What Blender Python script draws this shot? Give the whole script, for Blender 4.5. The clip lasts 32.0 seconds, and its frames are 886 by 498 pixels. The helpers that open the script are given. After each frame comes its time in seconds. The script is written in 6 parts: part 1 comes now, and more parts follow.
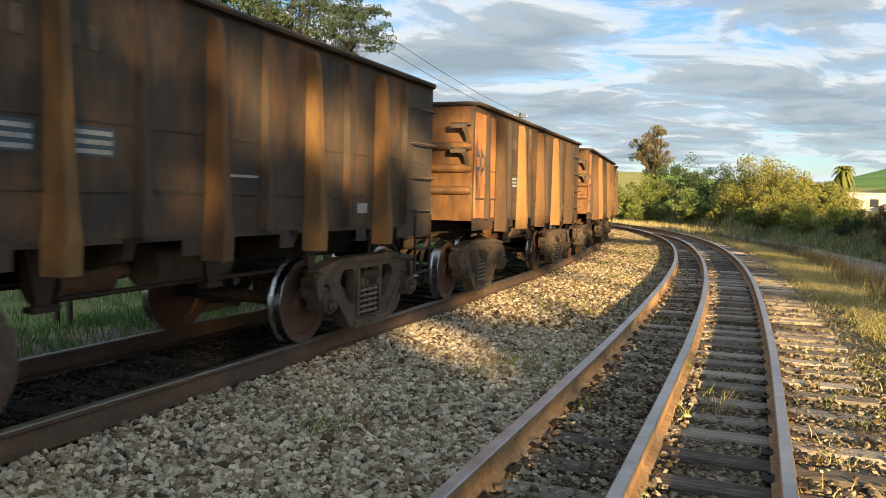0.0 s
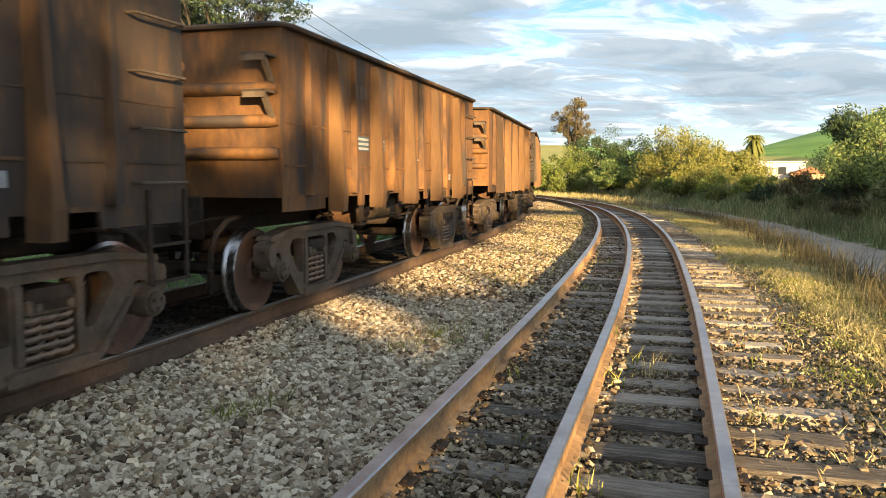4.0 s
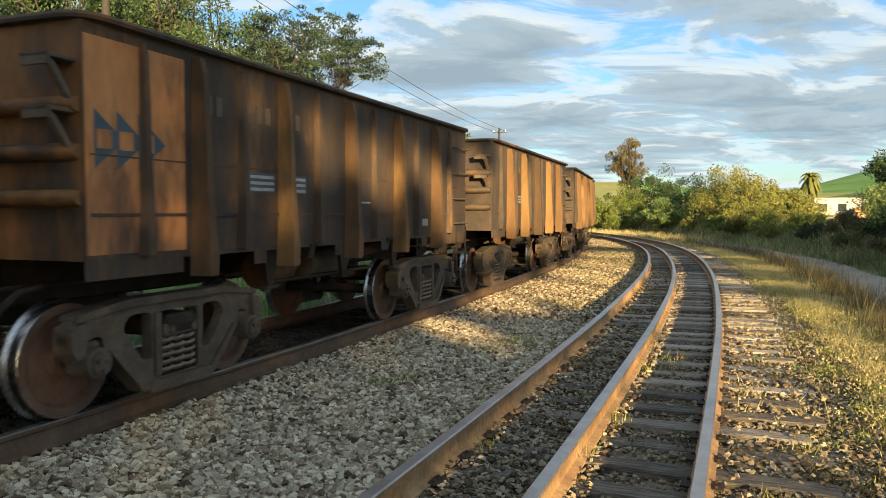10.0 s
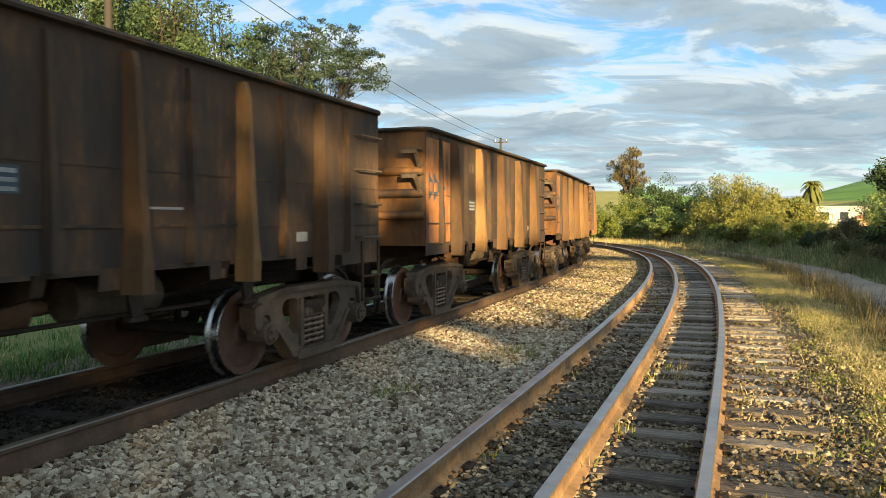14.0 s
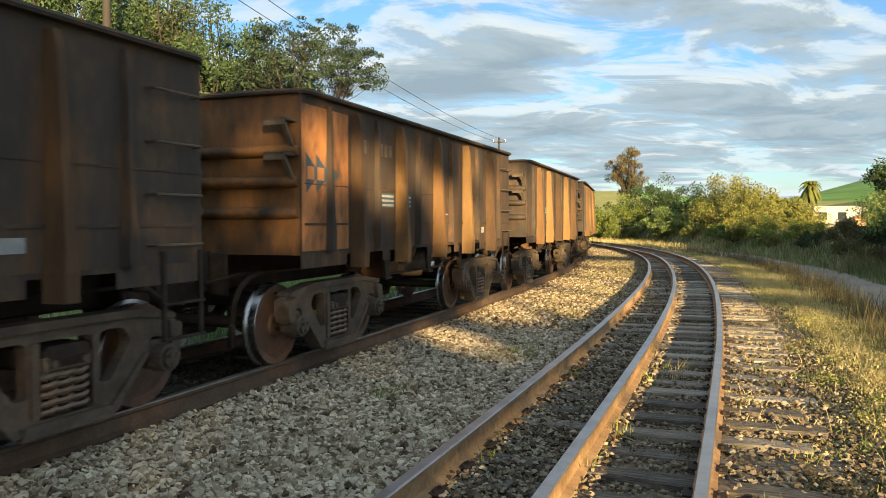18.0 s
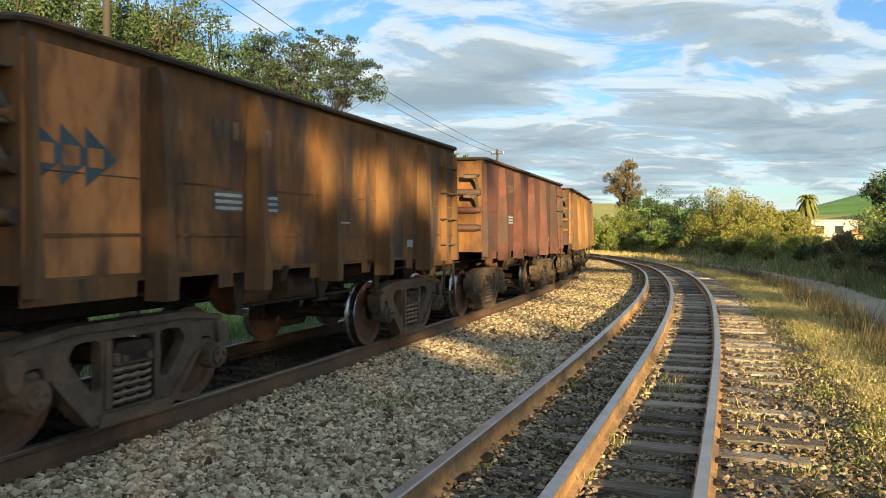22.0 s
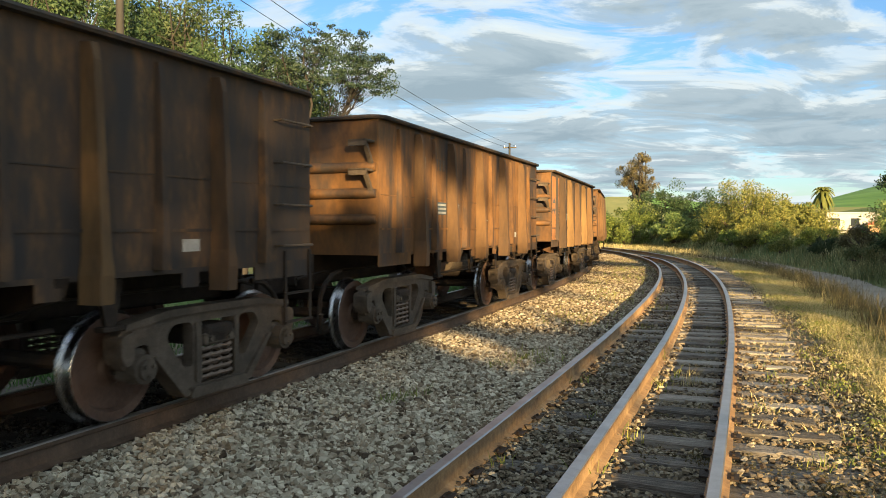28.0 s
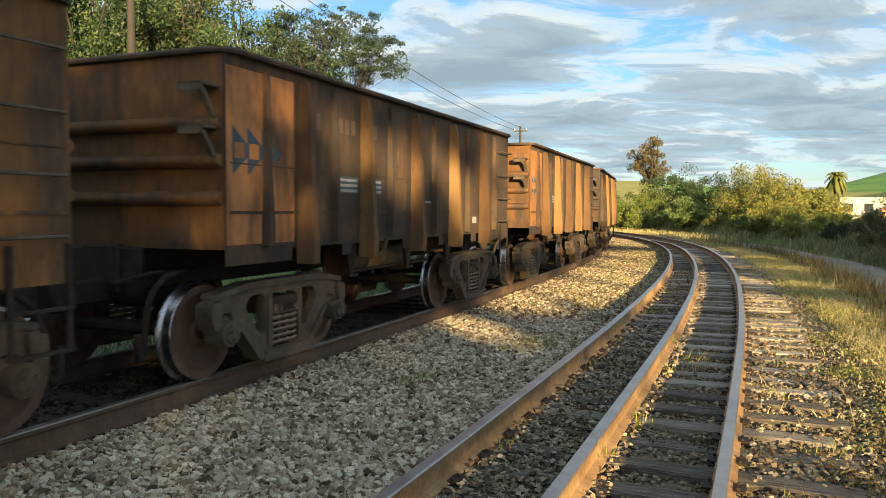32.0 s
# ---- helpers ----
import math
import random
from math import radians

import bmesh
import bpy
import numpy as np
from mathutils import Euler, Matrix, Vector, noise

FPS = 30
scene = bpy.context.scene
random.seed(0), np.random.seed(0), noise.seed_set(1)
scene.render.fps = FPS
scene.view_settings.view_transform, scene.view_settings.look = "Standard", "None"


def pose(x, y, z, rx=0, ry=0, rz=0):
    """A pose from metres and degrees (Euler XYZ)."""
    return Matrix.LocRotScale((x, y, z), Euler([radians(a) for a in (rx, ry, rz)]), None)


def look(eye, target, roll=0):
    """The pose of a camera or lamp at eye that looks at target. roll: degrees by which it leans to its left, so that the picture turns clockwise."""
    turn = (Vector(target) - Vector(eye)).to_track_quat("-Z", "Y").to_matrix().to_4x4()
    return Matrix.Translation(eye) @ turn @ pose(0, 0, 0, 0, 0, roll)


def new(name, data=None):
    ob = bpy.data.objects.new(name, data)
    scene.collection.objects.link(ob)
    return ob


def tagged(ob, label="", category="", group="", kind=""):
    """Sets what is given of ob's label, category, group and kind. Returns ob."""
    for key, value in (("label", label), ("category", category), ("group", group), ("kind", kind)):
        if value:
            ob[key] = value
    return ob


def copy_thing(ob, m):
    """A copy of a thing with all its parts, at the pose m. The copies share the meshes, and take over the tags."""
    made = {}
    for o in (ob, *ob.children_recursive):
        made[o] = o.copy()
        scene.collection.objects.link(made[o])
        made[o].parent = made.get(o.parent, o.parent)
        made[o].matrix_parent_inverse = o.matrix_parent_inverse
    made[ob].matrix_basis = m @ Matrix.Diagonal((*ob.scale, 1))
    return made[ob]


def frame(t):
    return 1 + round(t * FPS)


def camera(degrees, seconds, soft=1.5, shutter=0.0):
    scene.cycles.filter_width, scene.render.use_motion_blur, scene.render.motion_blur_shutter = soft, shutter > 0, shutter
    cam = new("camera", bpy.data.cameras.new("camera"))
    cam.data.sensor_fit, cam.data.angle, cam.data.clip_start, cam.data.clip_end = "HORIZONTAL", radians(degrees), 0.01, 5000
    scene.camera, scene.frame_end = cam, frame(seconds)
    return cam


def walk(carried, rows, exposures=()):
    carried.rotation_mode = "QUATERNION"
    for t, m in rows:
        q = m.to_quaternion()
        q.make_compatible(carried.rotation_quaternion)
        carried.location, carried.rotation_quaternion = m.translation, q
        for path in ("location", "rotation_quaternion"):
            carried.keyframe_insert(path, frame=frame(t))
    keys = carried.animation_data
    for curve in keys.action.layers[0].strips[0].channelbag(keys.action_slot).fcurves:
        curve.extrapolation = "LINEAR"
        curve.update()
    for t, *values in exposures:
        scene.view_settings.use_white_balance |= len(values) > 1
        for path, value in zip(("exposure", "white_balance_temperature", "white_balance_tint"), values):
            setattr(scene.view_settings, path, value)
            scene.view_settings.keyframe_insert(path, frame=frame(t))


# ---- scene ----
cam = camera(60.5, 32.0, 0.55, 0.07)
PATH = [
    (0.0, 0.402, 2.099, 1.698, 86.14, -1.41, 1.47),
    (0.5, 0.421, 2.210, 1.666, 86.80, -0.62, -0.16),
    (1.0, 0.440, 2.321, 1.635, 87.49, -1.00, -0.71),
    (1.5, 0.459, 2.432, 1.603, 85.97, -0.99, -0.61),
    (2.0, 0.459, 2.432, 1.603, 83.68, 0.17, -0.76),
    (2.5, 0.459, 2.432, 1.603, 82.90, 0.36, -1.46),
    (3.0, 0.459, 2.432, 1.603, 83.14, 0.33, -2.38),
    (3.5, 0.459, 2.432, 1.603, 83.77, 0.17, -3.32),
    (4.0, 0.459, 2.432, 1.603, 84.45, -0.21, -4.16),
    (4.5, 0.459, 2.432, 1.603, 84.84, -0.36, -4.25),
    (6.5, 0.000, 0.000, 1.720, 87.13, 0.25, -5.90),
    (7.0, 0.000, 0.000, 1.720, 87.43, 0.27, -5.57),
    (7.5, 0.000, 0.000, 1.720, 87.62, 0.16, -5.34),
    (8.0, 0.000, 0.000, 1.720, 87.67, -0.03, -5.28),
    (8.5, 0.000, 0.000, 1.720, 87.82, -0.08, -4.84),
    (9.0, 0.000, 0.000, 1.720, 87.83, 0.04, -3.71),
    (9.5, 0.000, 0.000, 1.720, 87.62, 0.11, -1.90),
    (10.0, 0.000, 0.000, 1.720, 87.20, -0.10, -0.10),
    (10.5, 0.000, 0.000, 1.720, 86.91, -0.25, 0.80),
    (11.0, 0.000, 0.000, 1.720, 86.96, -0.26, 1.01),
    (11.5, 0.000, 0.000, 1.720, 87.15, -0.09, 0.90),
    (12.0, 0.000, 0.000, 1.720, 87.23, -0.01, 0.60),
    (12.5, 0.000, 0.000, 1.720, 87.40, -0.02, 0.40),
    (13.0, 0.000, 0.000, 1.720, 87.70, 0.06, 0.29),
    (13.5, 0.000, 0.000, 1.720, 87.88, 0.15, 0.20),
    (14.0, 0.000, 0.000, 1.720, 87.94, 0.13, 0.03),
    (14.5, 0.000, 0.000, 1.720, 87.79, -0.02, -0.22),
    (16.5, 0.000, 0.000, 1.720, 87.77, 0.10, -0.42),
    (17.0, 0.000, 0.000, 1.720, 87.89, 0.07, -0.20),
    (17.5, 0.000, 0.000, 1.720, 87.94, 0.06, -0.08),
    (18.0, 0.000, 0.000, 1.720, 87.92, 0.08, -0.09),
    (18.5, 0.000, 0.000, 1.720, 87.87, 0.11, -0.21),
    (19.0, 0.000, 0.000, 1.720, 87.83, 0.17, -0.27),
    (19.5, 0.000, 0.000, 1.720, 87.93, 0.23, -0.22),
    (20.0, 0.000, 0.000, 1.720, 88.08, 0.14, -0.21),
    (20.5, 0.000, 0.000, 1.720, 88.20, 0.01, -0.30),
    (21.0, 0.000, 0.000, 1.720, 88.38, -0.06, -0.39),
    (21.5, 0.000, 0.000, 1.720, 88.59, -0.20, -0.39),
    (22.0, 0.000, 0.000, 1.720, 88.77, -0.25, -0.25),
    (22.5, 0.000, 0.000, 1.720, 88.82, -0.29, -0.09),
    (23.0, 0.000, 0.000, 1.720, 88.88, -0.25, 0.00),
    (23.5, 0.000, 0.000, 1.720, 88.97, -0.13, 0.02),
    (24.0, 0.000, 0.000, 1.720, 88.87, -0.14, 0.00),
    (24.5, 0.000, 0.000, 1.720, 88.91, -0.03, 0.18),
    (25.0, 0.000, 0.000, 1.720, 88.89, -0.06, 0.47),
    (25.5, 0.000, 0.000, 1.720, 88.80, -0.01, 0.58),
    (27.5, 0.000, 0.000, 1.720, 88.42, -0.02, 0.65),
    (28.0, 0.000, 0.000, 1.720, 88.33, -0.02, 0.68),
    (28.5, 0.000, 0.000, 1.720, 88.33, -0.01, 0.80),
    (29.0, 0.000, 0.000, 1.720, 88.28, 0.02, 0.89),
    (29.5, 0.000, 0.000, 1.720, 88.07, -0.04, 0.88),
    (30.0, 0.000, 0.000, 1.720, 87.84, -0.07, 0.75),
    (30.5, 0.000, 0.000, 1.720, 87.67, -0.15, 0.59),
    (31.0, 0.000, 0.000, 1.720, 87.55, -0.12, 0.46),
    (31.5, 0.000, 0.000, 1.720, 87.33, -0.21, 0.53),
    (32.0, 0.000, 0.000, 1.720, 87.08, -0.29, 1.44),
]
walk(cam, [(t, pose(x, y, z, rx, ry, rz)) for t, x, y, z, rx, ry, rz in PATH], [(0.0, 1.95, 6300, 7), (1.0, 1.75, 6300, 6), (2.0, 2.2, 6300, 8), (3.0, 2.3, 6300, 8), (4.5, 2.2, 6300, 7), (6.5, 1.95, 6150, 2), (32.0, 1.95, 6150, 2)])

# ---------- world, sun ----------
SUN_AZ, SUN_EL = 165.0, 10.0         # clockwise from +y, above the horizon
_az, _el = radians(SUN_AZ), radians(SUN_EL)
SUN_DIR = Vector((math.sin(_az) * math.cos(_el), math.cos(_az) * math.cos(_el), math.sin(_el)))
SUN_SIDE = 1.5
world = bpy.data.worlds.new("sky")
scene.world = world
world.use_nodes = True


def build_sky():
    nt = world.node_tree
    nt.nodes.clear()
    N, L = nt.nodes.new, nt.links.new
    out, bg = N("ShaderNodeOutputWorld"), N("ShaderNodeBackground")
    sky = N("ShaderNodeTexSky")
    sky.sky_type, sky.sun_disc = "NISHITA", False
    sky.sun_elevation, sky.sun_rotation = radians(SUN_EL), radians(SUN_AZ)
    sky.air_density, sky.dust_density, sky.ozone_density = 1.0, 0.6, 3.5
    geo = N("ShaderNodeTexCoord")
    sep = N("ShaderNodeSeparateXYZ")
    L(geo.outputs["Generated"], sep.inputs[0])
    up = N("ShaderNodeMath")
    up.operation = "MAXIMUM"
    L(sep.outputs[2], up.inputs[0])
    up.inputs[1].default_value = 0.0
    lift = N("ShaderNodeMath")
    lift.operation = "ADD"
    L(up.outputs[0], lift.inputs[0])
    lift.inputs[1].default_value = 0.16
    plane = []
    for i in (0, 1):
        d = N("ShaderNodeMath")
        d.operation = "DIVIDE"
        L(sep.outputs[i], d.inputs[0])
        L(lift.outputs[0], d.inputs[1])
        plane.append(d)
    com = N("ShaderNodeCombineXYZ")
    L(plane[0].outputs[0], com.inputs[0])
    L(plane[1].outputs[0], com.inputs[1])

    # the same plane a little higher up: thin cloud above means a lit top, thick cloud above a grey base
    above = N("ShaderNodeVectorMath")
    above.operation = "SCALE"
    L(com.outputs[0], above.inputs[0])
    above.inputs["Scale"].default_value = 0.965

    def cloud_noise(src, scale, rot, loc, detail, rough, dist):
        mp = N("ShaderNodeMapping")
        mp.inputs["Scale"].default_value = scale
        mp.inputs["Rotation"].default_value = (0, 0, radians(rot))
        mp.inputs["Location"].default_value = loc
        L(src.outputs[0], mp.inputs[0])
        n = N("ShaderNodeTexNoise")
        n.inputs["Scale"].default_value = 1.0
        n.inputs["Detail"].default_value, n.inputs["Roughness"].default_value = detail, rough
        n.inputs["Distortion"].default_value = dist
        L(mp.outputs[0], n.inputs["Vector"])
        return n.outputs["Fac"]

    def thickness(src):
        big = cloud_noise(src, (0.62, 0.72, 1), -12, (5.6, 2.3, 0), 3, 0.5, 0.3)
        fine = cloud_noise(src, (1.9, 3.1, 1), -14, (0.3, 4.2, 2), 10, 0.60, 0.6)
        mixn = N("ShaderNodeMath")
        mixn.operation = "MULTIPLY_ADD"
        L(fine, mixn.inputs[0])
        mixn.inputs[1].default_value = 0.68
        sc = N("ShaderNodeMath")
        sc.operation = "MULTIPLY"
        L(big, sc.inputs[0])
        sc.inputs[1].default_value = 0.56
        L(sc.outputs[0], mixn.inputs[2])
        return mixn.outputs[0]

    def ramp(fac, stops):
        r = N("ShaderNodeValToRGB")
        r.color_ramp.interpolation = "EASE"
        while len(r.color_ramp.elements) < len(stops):
            r.color_ramp.elements.new(0.5)
        for e, (p, c) in zip(r.color_ramp.elements, stops):
            e.position, e.color = p, (*c, 1)
        L(fac, r.inputs[0])
        return r.outputs[0]

    cover = ramp(thickness(com), [(0.50, (0, 0, 0)), (0.57, (0.75, 0.75, 0.75)), (0.65, (1, 1, 1))])
    shade = ramp(thickness(above), [(0.50, (3.75, 3.88, 3.95)), (0.56, (3.65, 3.72, 3.75)), (0.615, (2.2, 2.48, 2.72)), (0.74, (1.62, 1.94, 2.22))])
    # the clouds round the low sun are lit through and far brighter
    glow = N("ShaderNodeVectorMath")
    glow.operation = "DOT_PRODUCT"
    L(geo.outputs["Generated"], glow.inputs[0])
    glow.inputs[1].default_value = tuple(SUN_DIR)
    gr = N("ShaderNodeMapRange")
    gr.interpolation_type = "SMOOTHSTEP"
    gr.inputs[1].default_value, gr.inputs[2].default_value = -0.45, 0.95
    gr.inputs[3].default_value, gr.inputs[4].default_value = 1.0, SUN_SIDE
    L(glow.outputs["Value"], gr.inputs[0])
    tint = N("ShaderNodeMix")
    tint.data_type, tint.blend_type = "RGBA", "MULTIPLY"
    tint.inputs[0].default_value = 1.0
    L(sky.outputs[0], tint.inputs[6])
    tint.inputs[7].default_value = SKY_TINT
    mix = N("ShaderNodeMix")
    mix.data_type = "RGBA"
    L(cover, mix.inputs[0])
    L(tint.outputs[2], mix.inputs[6])
    L(shade, mix.inputs[7])
    bg.inputs["Strength"].default_value = 0.061
    gl = N("ShaderNodeVectorMath")
    gl.operation = "SCALE"
    L(mix.outputs[2], gl.inputs[0])
    L(gr.outputs[0], gl.inputs["Scale"])
    L(gl.outputs[0], bg.inputs[0])
    L(bg.outputs[0], out.inputs[0])


SKY_TINT = (1.05, 0.98, 1.02, 1)
build_sky()
sun = new("sun", bpy.data.lights.new("sun", "SUN"))
sun.data.energy, sun.data.angle, sun.data.color = 5.0, radians(0.6), (1.0, 0.66, 0.30)
sun.matrix_world = look(SUN_DIR * 100, (0, 0, 0))

# ---------- materials ----------


def material(name, stops, scale=8.0, stretch=(1, 1, 1), rough=0.85, metal=0.0, bump=0.3, fine=6.0, detail=6, per_object=0.0, per_island=0.0, spec=0.3, dirt=None, through_light=0.0, vary=False):
    """A procedural surface: colour stops over two scales of noise, relief, and small differences from piece to piece."""
    m = bpy.data.materials.new(name)
    m.use_nodes = True
    nt = m.node_tree
    N, L = nt.nodes.new, nt.links.new
    b = nt.nodes["Principled BSDF"]
    tc = N("ShaderNodeTexCoord")
    mp = N("ShaderNodeMapping")
    mp.inputs["Scale"].default_value = stretch
    place = tc.outputs["Object"]
    if vary:
        # another stretch of the pattern on each object
        shift = N("ShaderNodeVectorMath")
        shift.operation = "MULTIPLY_ADD"
        L(N("ShaderNodeObjectInfo").outputs["Random"], shift.inputs[0])
        shift.inputs[1].default_value = (43, 17, 29)
        L(place, shift.inputs[2])
        place = shift.outputs[0]
    L(place, mp.inputs[0])
    n1, n2 = N("ShaderNodeTexNoise"), N("ShaderNodeTexNoise")
    for n, s in ((n1, scale), (n2, scale * fine)):
        n.inputs["Scale"].default_value, n.inputs["Detail"].default_value = s, detail
        n.inputs["Roughness"].default_value = 0.62
        L(mp.outputs[0], n.inputs["Vector"])
    ad = N("ShaderNodeMath")
    ad.operation = "MULTIPLY_ADD"
    L(n2.outputs["Fac"], ad.inputs[0])
    ad.inputs[1].default_value = 0.35
    h = N("ShaderNodeMath")
    h.operation = "MULTIPLY"
    L(n1.outputs["Fac"], h.inputs[0])
    h.inputs[1].default_value = 0.65
    L(h.outputs[0], ad.inputs[2])
    fac = ad.outputs[0]
    if per_object or per_island:
        src = N("ShaderNodeObjectInfo").outputs["Random"] if per_object else N("ShaderNodeNewGeometry").outputs["Random Per Island"]
        s = N("ShaderNodeMath")
        s.operation = "SUBTRACT"
        L(src, s.inputs[0])
        s.inputs[1].default_value = 0.5
        o = N("ShaderNodeMath")
        o.operation = "MULTIPLY_ADD"
        L(s.outputs[0], o.inputs[0])
        o.inputs[1].default_value = per_object or per_island
        L(fac, o.inputs[2])
        fac = o.outputs[0]
    r = N("ShaderNodeValToRGB")
    while len(r.color_ramp.elements) < len(stops):
        r.color_ramp.elements.new(0.5)
    for e, (p, c) in zip(r.color_ramp.elements, stops):
        e.position, e.color = p, (*c, 1)
    L(fac, r.inputs[0])
    col = r.outputs[0]
    if dirt:
        (dc, lo, hi, ds, dstretch) = dirt
        mp2 = N("ShaderNodeMapping")
        mp2.inputs["Scale"].default_value = dstretch
        L(place, mp2.inputs[0])
        n3 = N("ShaderNodeTexNoise")
        n3.inputs["Scale"].default_value, n3.inputs["Detail"].default_value, n3.inputs["Roughness"].default_value = ds, 5, 0.6
        L(mp2.outputs[0], n3.inputs["Vector"])
        rr = N("ShaderNodeMapRange")
        rr.inputs[1].default_value, rr.inputs[2].default_value = lo, hi
        L(n3.outputs["Fac"], rr.inputs[0])
        mx = N("ShaderNodeMix")
        mx.data_type = "RGBA"
        L(rr.outputs[0], mx.inputs[0])
        L(col, mx.inputs[6])
        mx.inputs[7].default_value = (*dc, 1)
        col = mx.outputs[2]
    L(col, b.inputs["Base Color"])
    b.inputs["Metallic"].default_value = metal
    b.inputs["Specular IOR Level"].default_value = spec
    rm = N("ShaderNodeMapRange")
    rm.inputs[3].default_value, rm.inputs[4].default_value = max(rough - 0.12, 0.05), min(rough + 0.12, 1.0)
    L(n2.outputs["Fac"], rm.inputs[0])
    L(rm.outputs[0], b.inputs["Roughness"])
    if bump:
        bp = N("ShaderNodeBump")
        bp.inputs["Strength"].default_value, bp.inputs["Distance"].default_value = bump, 0.02
        L(n2.outputs["Fac"], bp.inputs["Height"])
        L(bp.outputs[0], b.inputs["Normal"])
    if through_light:
        tr = N("ShaderNodeBsdfTranslucent")
        L(col, tr.inputs[0])
        ms = N("ShaderNodeMixShader")
        ms.inputs[0].default_value = through_light
        L(b.outputs[0], ms.inputs[1])
        L(tr.outputs[0], ms.inputs[2])
        L(ms.outputs[0], nt.nodes["Material Output"].inputs[0])
    return m


